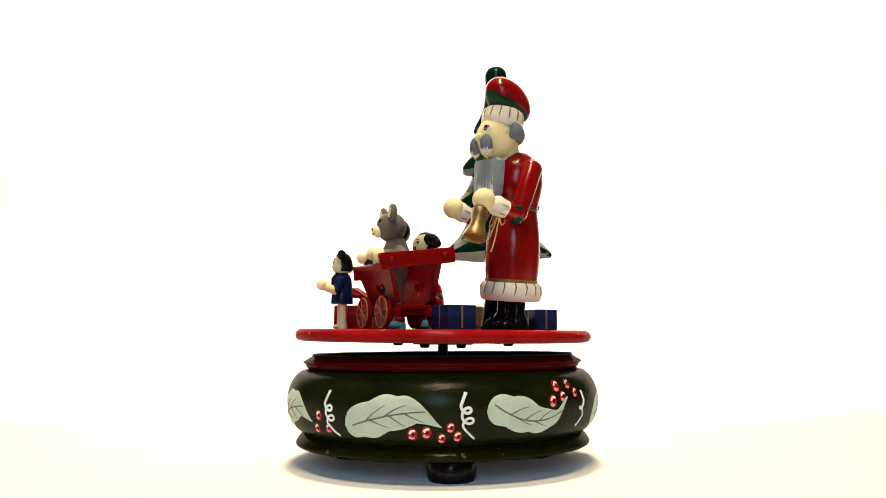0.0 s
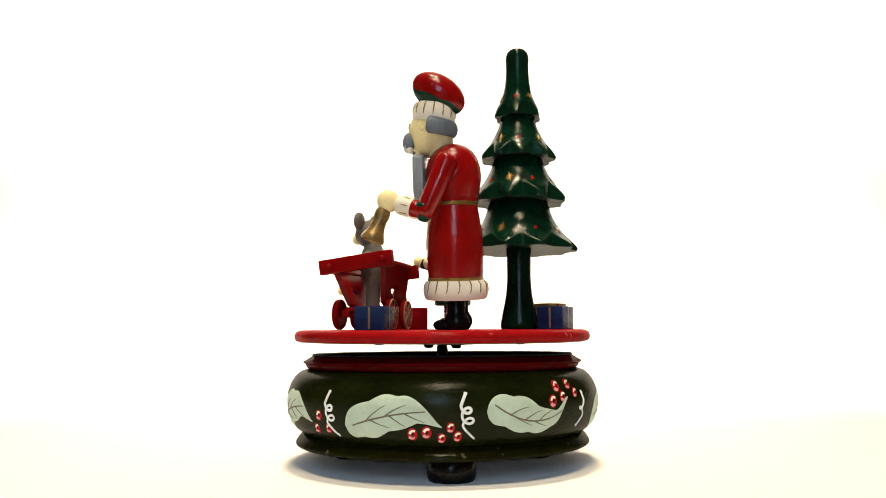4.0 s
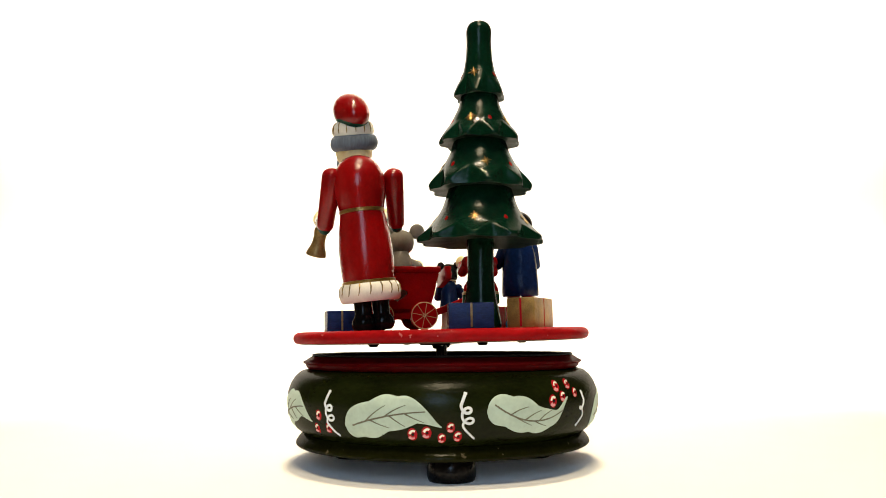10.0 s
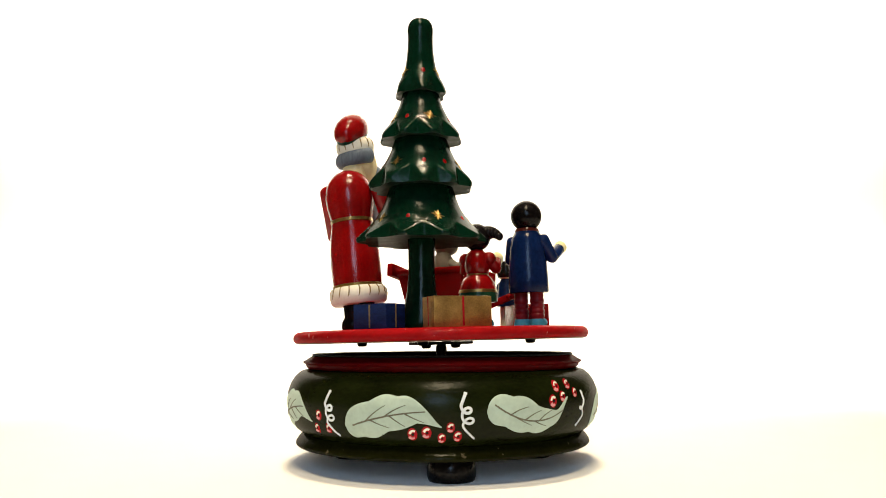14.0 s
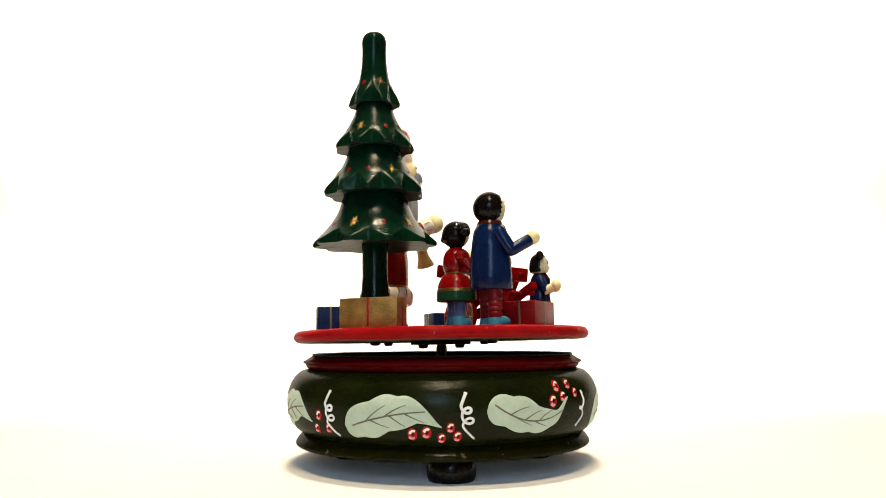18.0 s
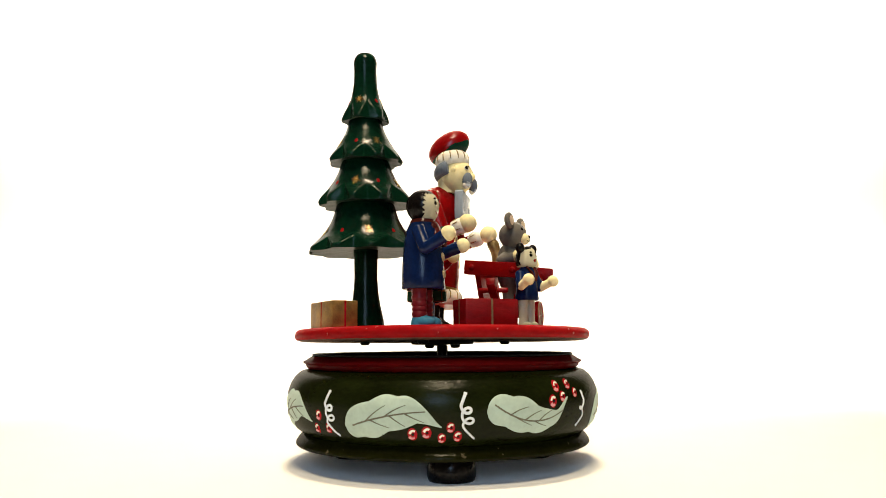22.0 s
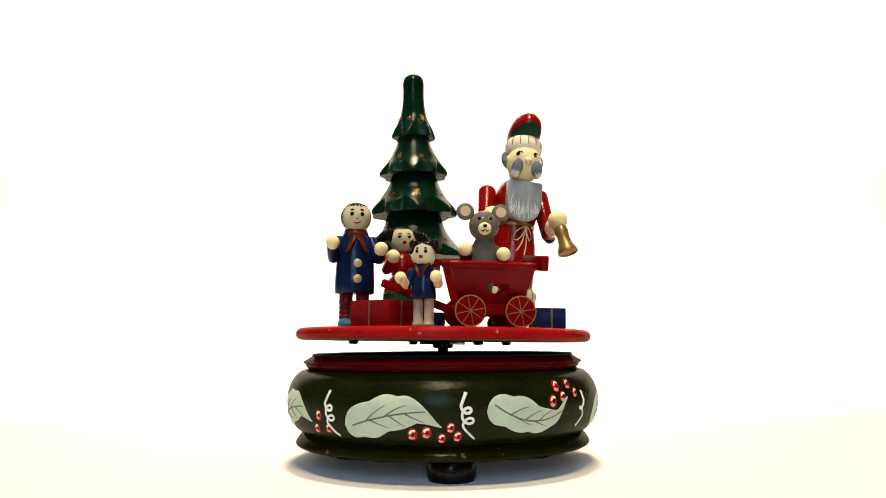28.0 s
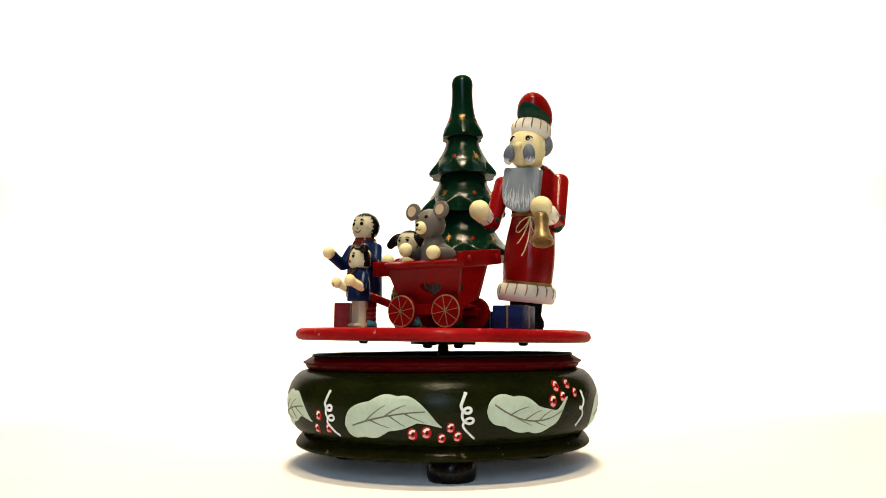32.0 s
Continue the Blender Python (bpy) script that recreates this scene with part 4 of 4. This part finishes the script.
def cart():
    cx, cy = -17.6, -23.4
    ct = empty("toy_cart", cx, cy, TOP)
    tagged(ct, "red painted wooden toy cart with heart cut-outs and spoked wheels", "toy cart")
    # x along the cart to its tail, y towards the disc's middle
    m = pose(0, 0, 0, 0, 0, -63.5)

    def P(x, y, z):
        return Vector((x - cx, y - cy, z - TOP))

    # sides with a heart cut through
    for s in (-1, 1):
        tall, foot, lean = (26.4, 5.6, 20) if s < 0 else (28.6, 8.2, 5)
        bm = shape()
        n = 64

        def outer(a):
            c, q = math.cos(a), math.sin(a)
            hw = lambda v: 12.6 + 4.6 * v
            best = 1e9
            for k in range(1, 400):
                d = k * 0.1
                x, v = d * c, 0.5 + d * q / (tall - 9.5)
                if v < 0 or v > 1 or abs(x) > hw(v):
                    best = d
                    break
            return best

        inner, out = [], []
        for i in range(n):
            a = 2 * math.pi * i / n
            hx = 16 * math.sin(a) ** 3 / 16
            hz = (13 * math.cos(a) - 5 * math.cos(2 * a) - 2 * math.cos(3 * a) - math.cos(4 * a)) / 16
            inner.append((hx * 4.8 + 2.4, 6.3 + hz * 3.2))
        mid = (2.4, 6.0)
        for x, z in inner:
            a = math.atan2(z - mid[1] + 0.6, x - mid[0])
            d = outer(a)
            out.append((d * math.cos(a), (tall - 9.5) / 2 + d * math.sin(a)))
        tilt = pose(0, foot * s, 9.5, -lean * s)
        th = 1.1
        lo = [[tilt @ Vector((x, t, z)) for x, z in ring] for ring, t in ((inner, -th), (out, -th), (out, th), (inner, th), (inner, -th))]
        lo = [[m @ v for v in lp] for lp in lo]
        rings(bm, lo, 0, True, False, False)
        bmesh.ops.remove_doubles(bm, verts=bm.verts, dist=0.001)
        pn = part("side_panel", bm, DEEP, ct, "flared red side board with a heart cut-out", 30)
        bm = shape()
        rbox(bm, 35.0, 3.6, 3.0, 0, m @ tilt @ pose(0, 0, tall - 12.4), 1.1)
        part("top_rail", bm, DEEP, pn, "rounded red top rail")
    # end planks with bolts
    for e1, e2, b in ((P(-23.6, -47.9, 79.4), P(3.8, -33.8, 83.4), 1), (P(-37.6, -8.4, 77.6), P(-14.6, 0.6, 80.2), -1)):
        d = e2 - e1
        x = d.normalized()
        y = Vector((0, 0, 1)).cross(x).normalized()
        z = x.cross(y)
        mt = Matrix((( x.x, y.x, z.x, 0), (x.y, y.y, z.y, 0), (x.z, y.z, z.z, 0), (0, 0, 0, 1)))
        mt = Matrix.Translation((e1 + e2) / 2) @ mt
        bm = shape()
        rbox(bm, d.length, 3.0, 6.0, 0, mt @ pose(0, 0, -3.0), 0.5)
        pl = part("end_plank", bm, DEEP, ct, "red cross plank with round bolt heads")
        for t in (-0.36, 0.36):
            bm = shape()
            ball(bm, mt @ Vector((d.length * t, -1.5 * b, 0)), 1.4, 0, mt.to_3x3().to_4x4(), 14, (1.3, 0.9, 1.3))
            part("bolt_head", bm, DEEP, pl)
    # floor and beams
    bm = shape()
    rbox(bm, 27, 15.5, 1.8, 0, m @ pose(0, 0, 7.6), 0.4)
    part("cart_floor", bm, DEEP, ct)
    for s in (-1, 1):
        bm = shape()
        rbox(bm, 30, 3.0, 3.2, 0, m @ pose(0, 7.0 * s, 5.0), 0.5)
        part("chassis_beam", bm, DEEP, ct)
    for x in (-9.2, 10.7):
        bm = shape()
        limb(bm, m @ Vector((x, -10.0, 6.4)), m @ Vector((x, 10.0, 6.4)), 1.1, 1.1, 0, 14)
        part("axle", bm, DEEP, ct)
        for s in (-1, 1):
            bm = shape()
            wm = m @ pose(x, 11.0 * s, 6.4, 90)
            lathe(bm, [(0, -1.2), (5.8, -1.2), (6.25, -0.7), (6.25, 0.7), (5.8, 1.2), (0, 1.2)], 0, wm, 40)
            w = part("wheel", bm, DEEP, ct, "red wooden wheel with thin painted spokes")
            bm = shape()
            f = -1.0 if s > 0 else 1.0
            lathe(bm, [(5.55, 1.15 * f), (5.9, 1.3 * f), (6.15, 0.95 * f)], 0, wm, 40)
            for k in range(8):
                a = k * math.pi / 4 + 0.2
                sweep(bm, [wm @ Vector((q * math.cos(a), q * math.sin(a), 1.22 * f)) for q in (0.2, 3, 5.7)], [0.17, 0.15, 0.12], 0, 6)
            part("wheel_spokes", bm, PINKLINE, w, "pale painted spokes and rim")
    # pull bar
    bm = shape()
    a, b = m @ Vector((-13.5, 0.5, 6.6)), P(-39.6, 13.0, 71.8)
    d = (b - a)
    x = d.normalized()
    y = Vector((0, 0, 1)).cross(x).normalized()
    z = x.cross(y)
    mt = Matrix.Translation(a) @ Matrix(((x.x, y.x, z.x, 0), (x.y, y.y, z.y, 0), (x.z, y.z, z.z, 0), (0, 0, 0, 1)))
    rbox(bm, d.length, 3.2, 3.0, 0, mt @ pose(d.length / 2, 0, -1.5), 0.5)
    pb = part("pull_bar", bm, DEEP, ct, "red pull bar slanting up from the chassis")
    bm = shape()
    limb(bm, mt @ Vector((d.length - 8.5, -5.2, 0)), mt @ Vector((d.length - 8.5, 5.2, 0)), 1.0, 1.0, 0, 14)
    part("cross_peg", bm, DEEP, pb)
    rides(ct, cx, cy)


PINKLINE = paint("pale_line_paint", (0.30, 0.18, 0.10), 0.45, 0.3)
cart()

# ---- the gifts ----


def gift(x, y, turn, lx, ly, h, mat, line, label):
    g = empty("gift_box", x, y, TOP)
    tagged(g, label, "gift box", "gifts on the disc")
    m = pose(0, 0, 0, 0, 0, turn)
    bm = shape()
    rbox(bm, lx, ly, h, 0, m, 0.45)
    b = part("box", bm, mat, g)
    for along in (0, 1):
        bm = shape()
        p, q = (lx, ly) if along == 0 else (ly, lx)
        t = m @ pose(0, 0, 0, 0, 0, 90 * along)
        w = 0.8
        # a thin painted band over the top and down two sides
        for sx, sy, sz, px, py, pz in ((w, q + 0.06, 0.06, 0, 0, h - 0.01), (w, 0.06, h - 0.8, 0, q / 2 + 0.0, 0.5), (w, 0.06, h - 0.8, 0, -q / 2 - 0.0, 0.5)):
            rbox(bm, sx, sy, sz, 0, t @ pose(px, py, pz), 0.01)
        part("ribbon_line", bm, line, g, "thin painted ribbon line")
    rides(g, x, y)


DULLGOLD = paint("ribbon_gold_paint", (0.174, 0.131, 0.0696), 0.5, 0.3)
gift(3.9, -44.0, -62, 12.6, 12.0, 9.0, GIFT, DULLGOLD, "small dark blue wooden gift box with painted ribbon beside the cart")
gift(43.8, 20.7, 15.8, 10.7, 16.4, 9.3, GIFT, DULLGOLD, "dark blue wooden gift box with painted ribbon by the tree")
gift(22.55, 40.73, -13.0, 23.2, 11.0, 11.3, TAN, ROSE, "gold painted wooden gift box with a thin red ribbon")
gift(-37.4, 13.8, 65.4, 21.4, 13.4, 10.2, WRAP, DULLGOLD, "red wooden gift box with a tan ribbon line")


# ---- what turns ----


def motions():
    lean = pose(0, 0, 0, LEAN_X) @ pose(0, 0, 0, 0, LEAN_Y)
    for ob, base in ON_DISC:
        rows = []
        for i in range(65):
            t = i * 0.5
            turn = pose(0, 0, PIVOT, 0, 0, -RATE * t) @ lean @ pose(0, 0, -PIVOT)
            rows.append((t, turn @ base))
        walk(ob, rows)


motions()
